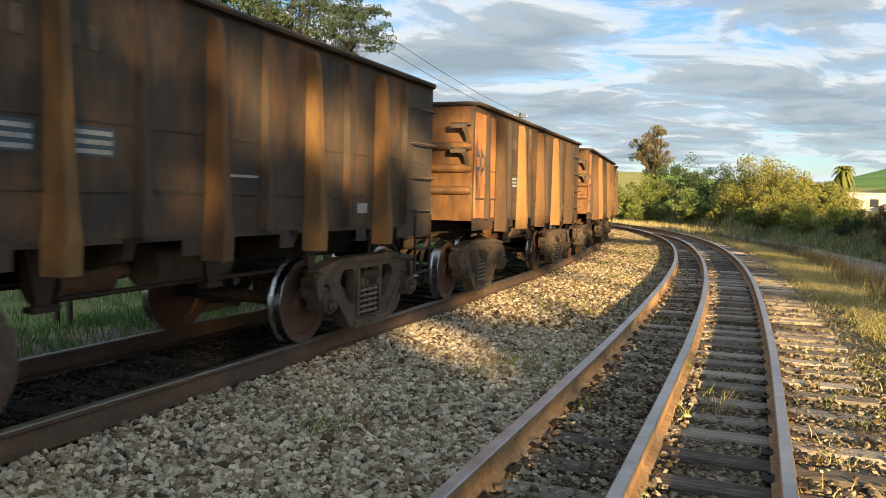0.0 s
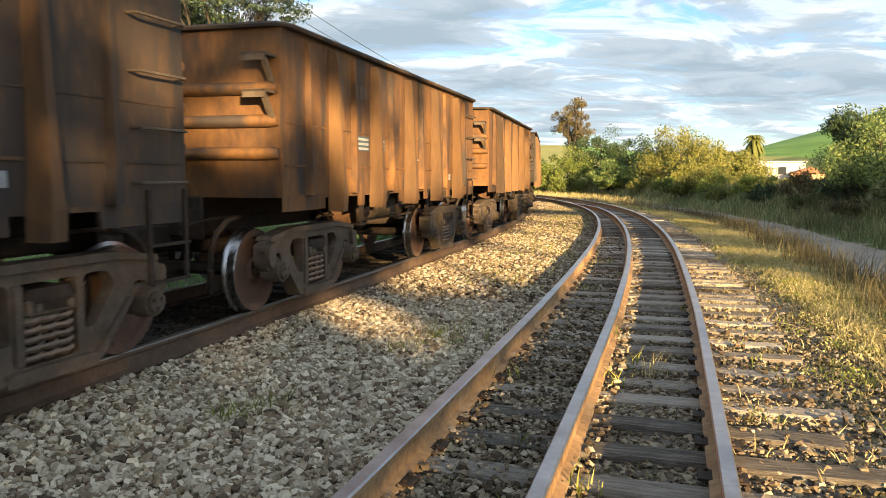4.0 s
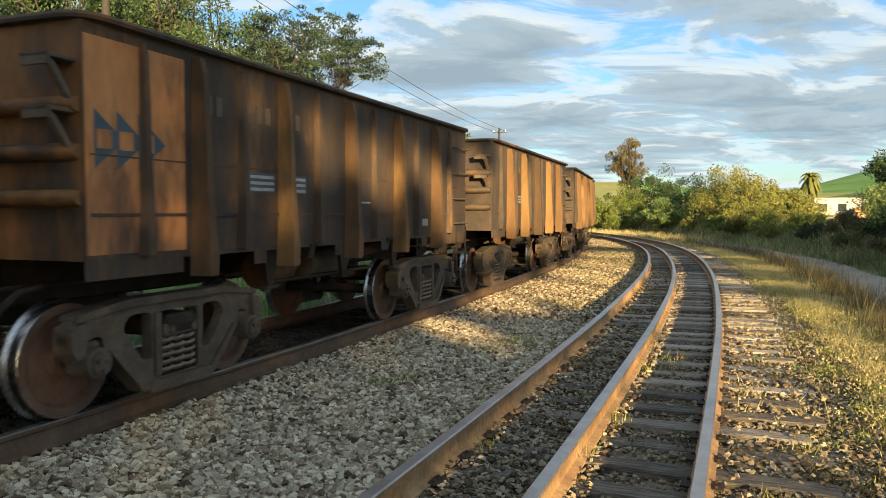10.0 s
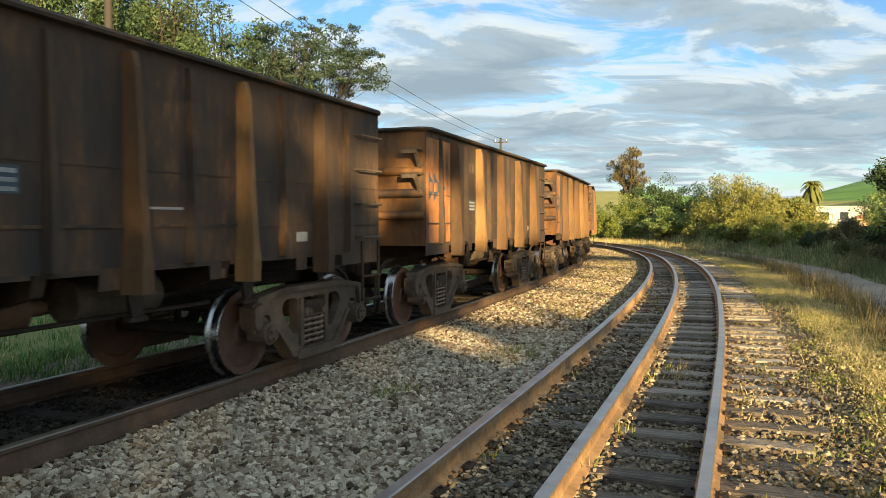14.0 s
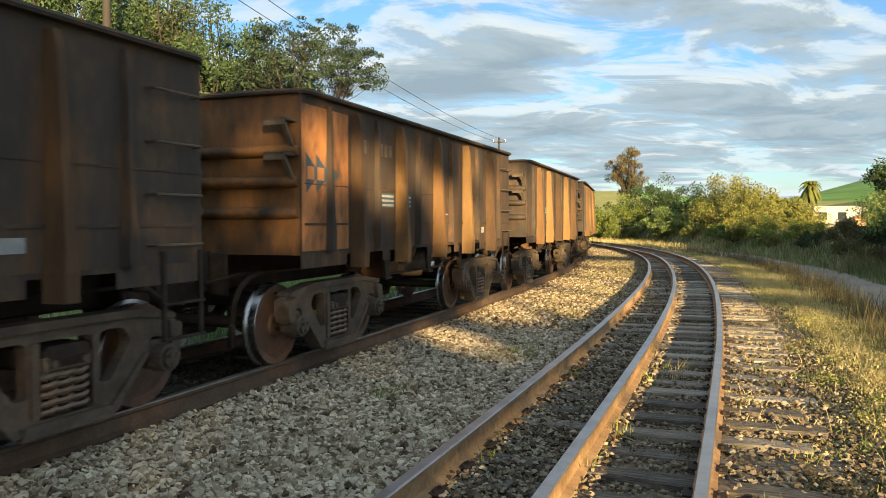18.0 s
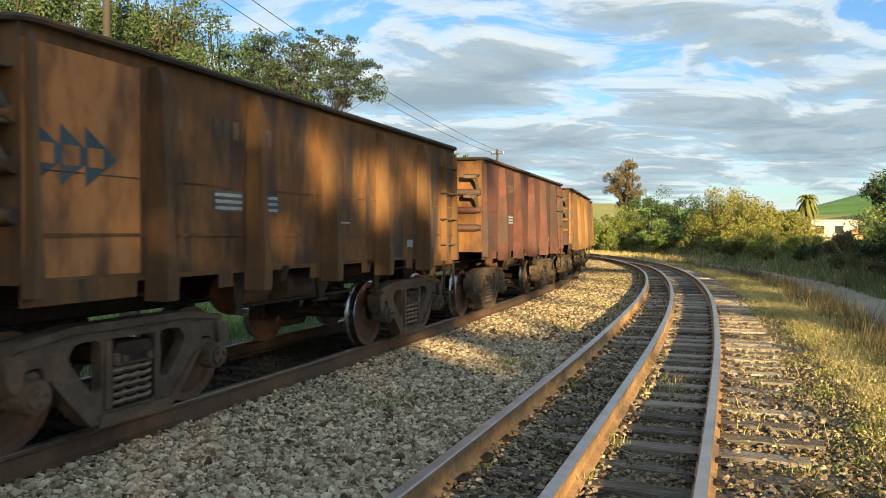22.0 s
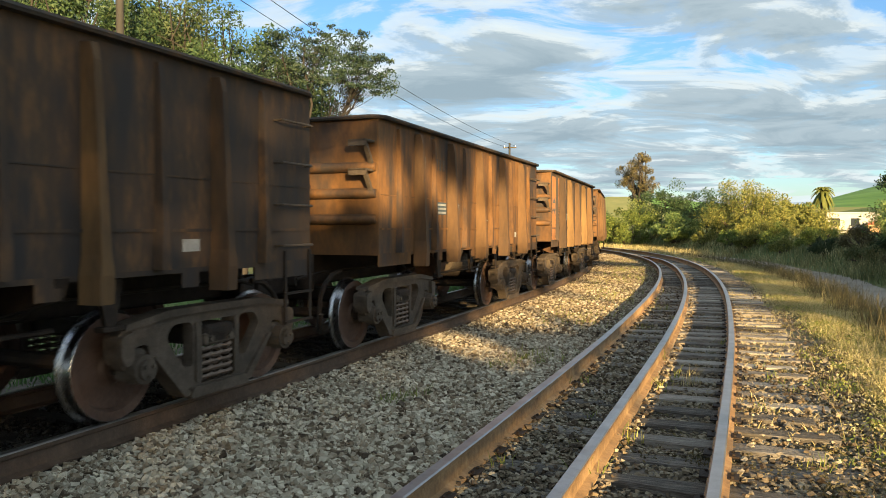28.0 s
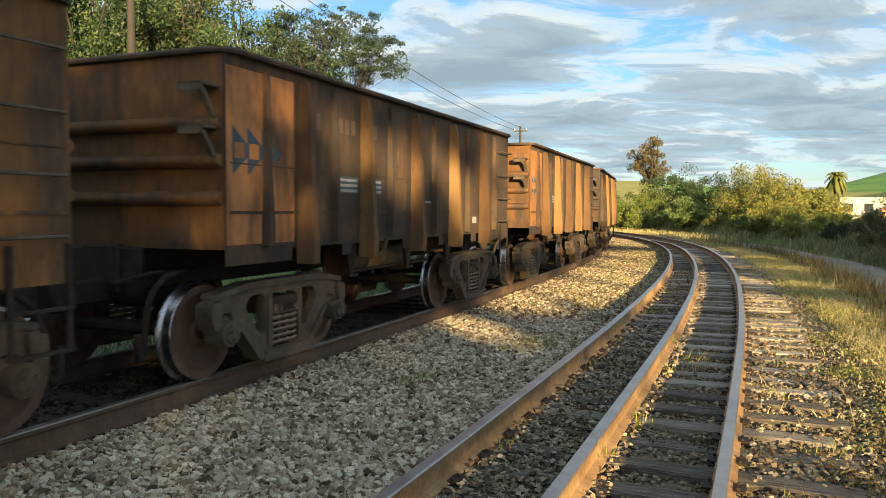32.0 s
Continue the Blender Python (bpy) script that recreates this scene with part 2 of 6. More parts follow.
M = {
    "soil": material("soil", [(0.3, (0.10, 0.075, 0.05)), (0.5, (0.19, 0.15, 0.10)), (0.7, (0.28, 0.23, 0.16))], 1.2, bump=0.6, fine=14, dirt=((0.07, 0.09, 0.025), 0.45, 0.6, 0.5, (1, 1, 1))),
    "field": material("field", [(0.3, (0.05, 0.08, 0.02)), (0.5, (0.10, 0.13, 0.035)), (0.7, (0.20, 0.19, 0.07))], 0.25, bump=0.6, fine=30),
    "cane": material("cane", [(0.35, (0.074, 0.153, 0.028)), (0.50, (0.134, 0.258, 0.043)), (0.65, (0.195, 0.328, 0.071))], 0.05, stretch=(0.4, 0.4, 14), bump=0.2, fine=3),
    "pasture": material("pasture", [(0.3, (0.16, 0.18, 0.05)), (0.5, (0.26, 0.26, 0.08)), (0.7, (0.36, 0.33, 0.13))], 0.03, bump=0.1, fine=12),
    "dust": material("dust", [(0.30, (0.170, 0.140, 0.110)), (0.50, (0.250, 0.212, 0.172)), (0.70, (0.330, 0.290, 0.240))], 0.6, bump=0.35, fine=20),
    "ballast_bed": material("ballast_bed", [(0.30, (0.062, 0.050, 0.039)), (0.50, (0.128, 0.105, 0.085)), (0.70, (0.205, 0.172, 0.146))], 6, bump=0.8, fine=5),
    "stone": material("stone", [(0.12, (0.125, 0.088, 0.055)), (0.34, (0.275, 0.215, 0.145)), (0.52, (0.375, 0.330, 0.250)), (0.70, (0.48, 0.425, 0.325)), (0.92, (0.64, 0.57, 0.43))], 9, per_island=0.65, bump=0.4, fine=5, rough=0.9),
    "stone_dirty": material("stone_dirty", [(0.12, (0.055, 0.039, 0.026)), (0.40, (0.133, 0.099, 0.064)), (0.60, (0.207, 0.166, 0.115)), (0.92, (0.350, 0.304, 0.230))], 9, per_island=0.8, bump=0.4, fine=5, rough=0.9),
    "litter": material("litter", [(0.15, (0.052, 0.041, 0.027)), (0.40, (0.130, 0.102, 0.066)), (0.60, (0.205, 0.168, 0.113)), (0.90, (0.300, 0.262, 0.190))], 9, per_island=0.7, bump=0.35, fine=5, rough=0.9),
    # stones and sleepers under the train: its shade is deepened in their colour
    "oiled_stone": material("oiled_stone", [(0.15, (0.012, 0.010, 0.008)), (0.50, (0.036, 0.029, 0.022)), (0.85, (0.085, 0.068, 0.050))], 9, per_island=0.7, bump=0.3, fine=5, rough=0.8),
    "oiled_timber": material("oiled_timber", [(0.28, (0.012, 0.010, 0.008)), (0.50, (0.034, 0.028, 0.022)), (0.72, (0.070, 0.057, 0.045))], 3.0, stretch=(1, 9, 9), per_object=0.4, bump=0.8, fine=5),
    "timber": material("timber", [(0.30, (0.060, 0.052, 0.044)), (0.48, (0.195, 0.172, 0.146)), (0.70, (0.36, 0.328, 0.282))], 3.4, stretch=(1, 9, 9), per_object=0.4, bump=0.8, fine=5),
    "rail_rust": material("rail_rust", [(0.30, (0.10, 0.062, 0.036)), (0.50, (0.28, 0.175, 0.088)), (0.70, (0.44, 0.31, 0.17))], 3.5, bump=0.3, rough=0.8, metal=0.0),
    "rail_dark": material("rail_dark", [(0.3, (0.056, 0.038, 0.028)), (0.5, (0.100, 0.066, 0.045)), (0.7, (0.155, 0.102, 0.068))], 5, bump=0.3, rough=0.75, metal=0.1),
    "rail_head": material("rail_head", [(0.3, (0.24, 0.21, 0.20)), (0.5, (0.34, 0.32, 0.32)), (0.7, (0.46, 0.44, 0.45))], 4, rough=0.36, metal=0.85, bump=0.05),
    "rail_bright": material("rail_bright", [(0.3, (0.20, 0.18, 0.16)), (0.7, (0.34, 0.31, 0.28))], 4, rough=0.45, metal=0.9, bump=0.03),
    "dark_paint": material("dark_paint", [(0.34, (0.030, 0.026, 0.024)), (0.52, (0.050, 0.039, 0.032)), (0.68, (0.092, 0.060, 0.038))], 1.3, stretch=(1.2, 1, 0.5), bump=0.15, rough=0.74, fine=8, vary=True, dirt=((0.115, 0.060, 0.028), 0.52, 0.72, 1.8, (1.8, 1, 0.4))),
    "dusty_paint": material("dusty_paint", [(0.36, (0.036, 0.028, 0.024)), (0.54, (0.068, 0.043, 0.027)), (0.70, (0.165, 0.086, 0.036))], 1.4, stretch=(1.3, 1, 0.4), bump=0.18, rough=0.76, fine=8, vary=True, dirt=((0.036, 0.030, 0.028), 0.46, 0.62, 1.8, (1.8, 1, 0.35))),
    "brown_paint": material("brown_paint", [(0.34, (0.060, 0.032, 0.018)), (0.50, (0.122, 0.061, 0.024)), (0.66, (0.20, 0.098, 0.034))], 1.2, stretch=(1.2, 1, 0.45), bump=0.15, rough=0.76, fine=8, vary=True, dirt=((0.040, 0.031, 0.028), 0.48, 0.64, 1.8, (1.8, 1, 0.35))),
    "red_paint": material("red_paint", [(0.34, (0.036, 0.022, 0.021)), (0.50, (0.075, 0.036, 0.032)), (0.66, (0.135, 0.050, 0.040))], 1.2, stretch=(1.1, 1, 0.6), bump=0.15, rough=0.72, fine=8, vary=True, dirt=((0.042, 0.036, 0.034), 0.48, 0.66, 1.3, (1.3, 1, 0.6))),
    "orange_paint": material("orange_paint", [(0.32, (0.12, 0.056, 0.028)), (0.50, (0.34, 0.148, 0.054)), (0.68, (0.43, 0.200, 0.078))], 1.4, stretch=(1.2, 1, 0.5), bump=0.12, rough=0.72, fine=8, vary=True, dirt=((0.075, 0.040, 0.027), 0.50, 0.68, 1.8, (1.3, 1, 0.4))),
    "yellow_paint": material("yellow_paint", [(0.28, (0.134, 0.071, 0.021)), (0.50, (0.279, 0.152, 0.038)), (0.72, (0.318, 0.191, 0.055))], 1.2, stretch=(1, 1, 0.4), bump=0.1, rough=0.65, fine=8, dirt=((0.10, 0.05, 0.03), 0.55, 0.75, 1.8, (1.3, 1, 0.3))),
    "rib_rust": material("rib_rust", [(0.26, (0.048, 0.030, 0.019)), (0.50, (0.100, 0.056, 0.027)), (0.74, (0.165, 0.090, 0.037))], 2.2, stretch=(1, 1, 0.25), per_object=0.35, bump=0.2, rough=0.75),
    "post_tan": material("post_tan", [(0.26, (0.080, 0.046, 0.021)), (0.50, (0.180, 0.104, 0.042)), (0.74, (0.245, 0.152, 0.068))], 2.2, stretch=(1, 1, 0.25), per_object=0.3, bump=0.2, rough=0.75, dirt=((0.07, 0.045, 0.03), 0.52, 0.7, 2.0, (1, 1, 0.35))),
    "iron": material("iron", [(0.30, (0.012, 0.010, 0.008)), (0.50, (0.030, 0.021, 0.016)), (0.70, (0.064, 0.042, 0.028))], 5, bump=0.35, rough=0.7, metal=0.2),
    "cast_iron": material("cast_iron", [(0.30, (0.040, 0.031, 0.024)), (0.50, (0.088, 0.067, 0.050)), (0.70, (0.150, 0.117, 0.088))], 5, bump=0.35, rough=0.75, metal=0.1),
    "brake_rust": material("brake_rust", [(0.30, (0.037, 0.021, 0.013)), (0.50, (0.085, 0.043, 0.022)), (0.70, (0.130, 0.070, 0.037))], 5, bump=0.35, rough=0.8),
    "wheel_face": material("wheel_face", [(0.3, (0.055, 0.034, 0.026)), (0.5, (0.115, 0.068, 0.048)), (0.7, (0.17, 0.11, 0.08))], 4, bump=0.2, rough=0.65, metal=0.3),
    "tread": material("tread", [(0.3, (0.26, 0.25, 0.25)), (0.7, (0.46, 0.45, 0.46))], 6, rough=0.28, metal=1.0, bump=0.02),
    "spring": material("spring", [(0.3, (0.09, 0.065, 0.05)), (0.7, (0.24, 0.18, 0.14))], 8, bump=0.1, rough=0.6, metal=0.3),
    "mark_white": material("mark_white", [(0.30, (0.147, 0.152, 0.158)), (0.60, (0.315, 0.326, 0.336))], 6, bump=0.0, rough=0.7),
    "mark_blue": material("mark_blue", [(0.3, (0.036, 0.054, 0.072)), (0.7, (0.060, 0.086, 0.112))], 5, bump=0.0, rough=0.7),
    "bark": material("bark", [(0.3, (0.036, 0.027, 0.021)), (0.5, (0.078, 0.060, 0.048)), (0.7, (0.132, 0.108, 0.090))], 4, stretch=(1, 1, 0.3), bump=0.9, fine=5),
    "bark_dark": material("bark_dark", [(0.3, (0.018, 0.015, 0.013)), (0.7, (0.05, 0.043, 0.037))], 4, stretch=(1, 1, 0.3), bump=0.6, fine=5),
    "leaf_dark": material("leaf_dark", [(0.20, (0.048, 0.085, 0.031)), (0.50, (0.121, 0.185, 0.059)), (0.80, (0.245, 0.294, 0.097))], 0.8, per_island=0.6, bump=0, rough=0.6, through_light=0.25),
    "leaf_shade": material("leaf_shade", [(0.2, (0.017, 0.036, 0.017)), (0.5, (0.041, 0.076, 0.030)), (0.8, (0.090, 0.124, 0.048))], 0.5, per_island=0.5, bump=0, rough=0.6, through_light=0.2),
    "leaf_grey": material("leaf_grey", [(0.2, (0.020, 0.036, 0.017)), (0.5, (0.046, 0.072, 0.031)), (0.8, (0.100, 0.120, 0.050))], 0.5, per_island=0.5, bump=0, rough=0.6, through_light=0.25),
    "leaf_feather": material("leaf_feather", [(0.2, (0.013, 0.027, 0.018)), (0.5, (0.031, 0.056, 0.033)), (0.8, (0.069, 0.097, 0.056))], 0.5, per_island=0.6, bump=0, rough=0.6, through_light=0.25),
    "leaf_mid": material("leaf_mid", [(0.20, (0.062, 0.092, 0.022)), (0.50, (0.150, 0.200, 0.042)), (0.80, (0.27, 0.30, 0.072))], 0.6, per_island=0.6, bump=0, rough=0.6, through_light=0.35),
    "leaf_olive": material("leaf_olive", [(0.20, (0.075, 0.090, 0.024)), (0.50, (0.180, 0.195, 0.048)), (0.80, (0.31, 0.29, 0.082))], 0.5, per_island=0.6, bump=0, rough=0.65, through_light=0.35),
    "leaf_rusty": material("leaf_rusty", [(0.2, (0.054, 0.048, 0.024)), (0.5, (0.114, 0.098, 0.046)), (0.8, (0.204, 0.168, 0.078))], 0.5, per_island=0.6, bump=0, rough=0.65, through_light=0.25),
    "grass_green": material("grass_green", [(0.20, (0.092, 0.128, 0.027)), (0.50, (0.185, 0.222, 0.049)), (0.80, (0.325, 0.318, 0.086))], 0.7, per_island=0.6, bump=0, rough=0.6, through_light=0.3),
    "grass_deep": material("grass_deep", [(0.2, (0.070, 0.088, 0.034)), (0.5, (0.140, 0.155, 0.060)), (0.8, (0.24, 0.225, 0.105))], 0.7, per_island=0.6, bump=0, rough=0.6, through_light=0.2),
    "grass_far": material("grass_far", [(0.2, (0.060, 0.120, 0.036)), (0.5, (0.104, 0.200, 0.056)), (0.8, (0.168, 0.264, 0.088))], 0.7, per_island=0.6, bump=0, rough=0.6, through_light=0.3),
    "grass_dry": material("grass_dry", [(0.2, (0.20, 0.17, 0.07)), (0.5, (0.40, 0.35, 0.16)), (0.8, (0.56, 0.50, 0.28))], 0.7, per_island=0.6, bump=0, rough=0.65, through_light=0.3),
    "concrete_pole": material("concrete_pole", [(0.30, (0.028, 0.026, 0.025)), (0.70, (0.049, 0.045, 0.042))], 3, stretch=(1, 1, 0.3), bump=0.4),
    "wire": material("wire", [(0.3, (0.03, 0.03, 0.03)), (0.7, (0.06, 0.06, 0.06))], 5, bump=0, rough=0.5, metal=0.5),
    "plaster": material("plaster", [(0.3, (0.384, 0.372, 0.353)), (0.7, (0.496, 0.484, 0.465))], 0.8, bump=0.1),
    "ochre": material("ochre", [(0.3, (0.50, 0.30, 0.16)), (0.7, (0.62, 0.40, 0.24))], 0.8, bump=0.1),
    "roof_tile": material("roof_tile", [(0.3, (0.20, 0.09, 0.05)), (0.7, (0.34, 0.16, 0.09))], 2, bump=0.4),
    "pane": material("pane", [(0.3, (0.02, 0.025, 0.03)), (0.7, (0.04, 0.045, 0.05))], 2, bump=0, rough=0.15, spec=0.6),
}

# ---------- mesh helpers ----------


def link_mesh(name, verts, faces, mat, parent=None, label="", smooth=False):
    me = bpy.data.meshes.new(name)
    me.from_pydata([tuple(v) for v in verts], [], [tuple(f) for f in faces])
    for m in mat if isinstance(mat, (list, tuple)) else [mat]:
        me.materials.append(m)
    if smooth:
        me.shade_smooth()
    ob = new(name, me)
    if parent:
        ob.parent = parent
    if label:
        ob["label"] = label
    return ob


def fast_mesh(name, verts, faces, mat, parent=None, label=""):
    """The same for large arrays of triangles or quads."""
    verts, faces = np.asarray(verts, np.float32), np.asarray(faces, np.int32)
    me = bpy.data.meshes.new(name)
    me.vertices.add(len(verts))
    me.vertices.foreach_set("co", verts.ravel())
    k = faces.shape[1]
    me.loops.add(faces.size)
    me.loops.foreach_set("vertex_index", faces.ravel())
    me.polygons.add(len(faces))
    me.polygons.foreach_set("loop_start", np.arange(0, faces.size, k, dtype=np.int32))
    me.update(calc_edges=True)
    me.materials.append(mat)
    ob = new(name, me)
    if parent:
        ob.parent = parent
    if label:
        ob["label"] = label
    return ob


def part(name, bm, mat, parent, label="", smooth=False, at=None):
    me = bpy.data.meshes.new(name)
    bmesh.ops.recalc_face_normals(bm, faces=bm.faces[:])
    bm.to_mesh(me)
    bm.free()
    me.materials.append(mat)
    if smooth:
        me.shade_smooth()
        me.set_sharp_from_angle(angle=radians(40))
    ob = new(name, me)
    ob.parent = parent
    if at is not None:
        ob.matrix_basis = at
    if label:
        ob["label"] = label
    return ob


def again(ob, parent, at):
    """One more piece on the same mesh."""
    o = new(ob.name.split(".")[0], ob.data)
    o.parent = parent
    o.matrix_basis = at
    if "label" in ob:
        o["label"] = ob["label"]
    return o


def add_box(bm, x0, x1, y0, y1, z0, z1, bevel=0.0, m=None):
    r = bmesh.ops.create_cube(bm, size=1.0)["verts"]
    mm = Matrix.Translation(((x0 + x1) / 2, (y0 + y1) / 2, (z0 + z1) / 2)) @ Matrix.Diagonal((abs(x1 - x0), abs(y1 - y0), abs(z1 - z0), 1))
    bmesh.ops.transform(bm, matrix=(m @ mm) if m else mm, verts=r)
    if bevel:
        edges = {e for v in r for e in v.link_edges}
        bmesh.ops.bevel(bm, geom=list(edges), offset=bevel, segments=1, affect="EDGES")


def box(*a, **k):
    bm = bmesh.new()
    add_box(bm, *a, **k)
    return bm


def add_cyl(bm, p, q, r0, r1=None, seg=12, caps=True):
    p, q = Vector(p), Vector(q)
    d = q - p
    m = Matrix.Translation((p + q) / 2) @ d.to_track_quat("Z", "Y").to_matrix().to_4x4()
    bmesh.ops.create_cone(bm, cap_ends=caps, segments=seg, radius1=r0, radius2=r0 if r1 is None else r1, depth=d.length, matrix=m)


def cyl(*a, **k):
    bm = bmesh.new()
    add_cyl(bm, *a, **k)
    return bm


def add_prism(bm, poly, y0, y1, axis="y"):
    """A polygon in x, z pushed from y0 to y1 (or in y, z pushed along x)."""
    def at(u, w, v):
        return (u, v, w) if axis == "y" else (v, u, w)
    a = [bm.verts.new(at(u, w, y0)) for u, w in poly]
    b = [bm.verts.new(at(u, w, y1)) for u, w in poly]
    n = len(poly)
    bm.faces.new(a)
    bm.faces.new(b[::-1])
    for i in range(n):
        bm.faces.new((a[i], b[i], b[(i + 1) % n], a[(i + 1) % n]))


def prism(*a, **k):
    bm = bmesh.new()
    add_prism(bm, *a, **k)
    return bm


def bar(points, w, d, y0):
    """A bent flat bar through points in x, z, of width w, from y0 to y0 + d."""
    bm = bmesh.new()
    pts = [Vector((p[0], p[1])) for p in points]
    up, lo = [], []
    for i, p in enumerate(pts):
        a, b = pts[max(i - 1, 0)], pts[min(i + 1, len(pts) - 1)]
        t = (b - a).normalized()
        n = Vector((-t.y, t.x))
        up.append(p + n * w / 2)
        lo.append(p - n * w / 2)
    add_prism(bm, [tuple(p) for p in up + lo[::-1]], y0, y0 + d)
    return bm


def sweep(path, profile, closed_ends=True):
    """Verts and faces of a closed profile (across, up) along points with left-hand normals."""
    n, k = len(path), len(profile)
    verts, faces = [], []
    for (x, y, z, nx, ny) in path:
        for (u, w) in profile:
            verts.append((x + nx * u, y + ny * u, z + w))
    for i in range(n - 1):
        for j in range(k):
            a, b = i * k + j, i * k + (j + 1) % k
            faces.append((a, b, b + k, a + k))
    if closed_ends:
        faces.append(tuple(range(k))[::-1])
        faces.append(tuple(range((n - 1) * k, n * k)))
    return verts, faces


# ---------- the plan of the line ----------
# heading in degrees right of +y along the train's track
HEAD = [(-700, 22.5), (-10, 22.3), (0, 21.7), (7, 20.7), (14, 19.25), (20, 17.2), (26, 14.35), (32, 10.7), (40, 4.95), (50, -2.5), (180, -70), (800, -70)]
DS = 0.25
LS = np.arange(-640, 760 + DS, DS)
LH = np.radians(np.interp(LS, [p[0] for p in HEAD], [p[1] for p in HEAD]))
_dx, _dy = np.sin(LH) * DS, np.cos(LH) * DS
LX = np.concatenate([[0], np.cumsum((_dx[1:] + _dx[:-1]) / 2)])
LY = np.concatenate([[0], np.cumsum((_dy[1:] + _dy[:-1]) / 2)])
_i0 = int(np.argmin(abs(LS)))
LX, LY = LX - LX[_i0] - 4.189, LY - LY[_i0] + 4.489
RAIL_Z, GROUND = 0.18, -0.06


def line(s, off=0.0):
    """Place and heading on the train's track at s; off: metres to the right."""
    h = float(np.interp(s, LS, LH))
    return float(np.interp(s, LS, LX)) + math.cos(h) * off, float(np.interp(s, LS, LY)) - math.sin(h) * off, h


def siding(s):
    """How far the siding's middle lies to the right of the train's track."""
    return float(np.interp(s, [-60, 0, 8, 16, 24, 32, 42, 800], [4.51, 4.51, 4.515, 4.47, 4.40, 4.35, 4.29, 4.25]))


_pick = (LS > -90) & (LS < 230)
_ps, _px, _py, _ph = LS[_pick][::4], LX[_pick][::4], LY[_pick][::4], LH[_pick][::4]


def offsets(x, y):
    """For arrays of places: s and the distance to the right of the train's track."""
    x, y = np.asarray(x, float).ravel(), np.asarray(y, float).ravel()
    s, o = np.empty_like(x), np.empty_like(x)
    for i in range(0, len(x), 4000):
        j = np.argmin((x[i:i + 4000, None] - _px) ** 2 + (y[i:i + 4000, None] - _py) ** 2, axis=1)
        dx, dy = x[i:i + 4000] - _px[j], y[i:i + 4000] - _py[j]
        s[i:i + 4000] = _ps[j] + dx * np.sin(_ph[j]) + dy * np.cos(_ph[j])
        o[i:i + 4000] = dx * np.cos(_ph[j]) - dy * np.sin(_ph[j])
    return s, o


def smooth01(v, a, b):
    u = np.clip((v - a) / (b - a), 0, 1)
    return u * u * (3 - 2 * u)


def ground_height(x, y):
    x, y = np.asarray(x, float), np.asarray(y, float)
    s, o = offsets(x, y)
    s, o = s.reshape(x.shape), o.reshape(x.shape)
    z = np.full(x.shape, GROUND)
    z = z - 0.25 * smooth01(-o, 2.6, 4.5)                         # the cess beyond the train
    z = z - 0.10 * smooth01(o, 6.8, 8.3)                          # down to the dirt road
    z = z + 1.0 * smooth01(o, 10.3, 12.6)                         # the bank beyond it
    z = z - 3.4 * np.exp(-(((x - 62) / 30) ** 2 + ((y - 118) / 34) ** 2))   # the hollow where the house stands
    wob = 0.04 * np.sin(x * 1.7 + 0.6 * np.sin(y * 1.1)) * np.cos(y * 1.3 + x * 0.4)
    z = z + wob * np.clip(smooth01(-o, 2.4, 4.0) + smooth01(o, 6.6, 7.6) * (1 - smooth01(o, 7.9, 8.2)) + smooth01(o, 10.3, 11.3), 0, 1)
    far = np.hypot(x, y)
    z = z + 39.0 * np.exp(-(((x - 215) / 88) ** 2 + ((y - 200) / 88) ** 2)) * smooth01(far, 90, 180)
    z = z + 18.5 * np.exp(-(((x - 85) / 95) ** 2 + ((y - 420) / 90) ** 2)) * smooth01(far, 120, 240)
    return z


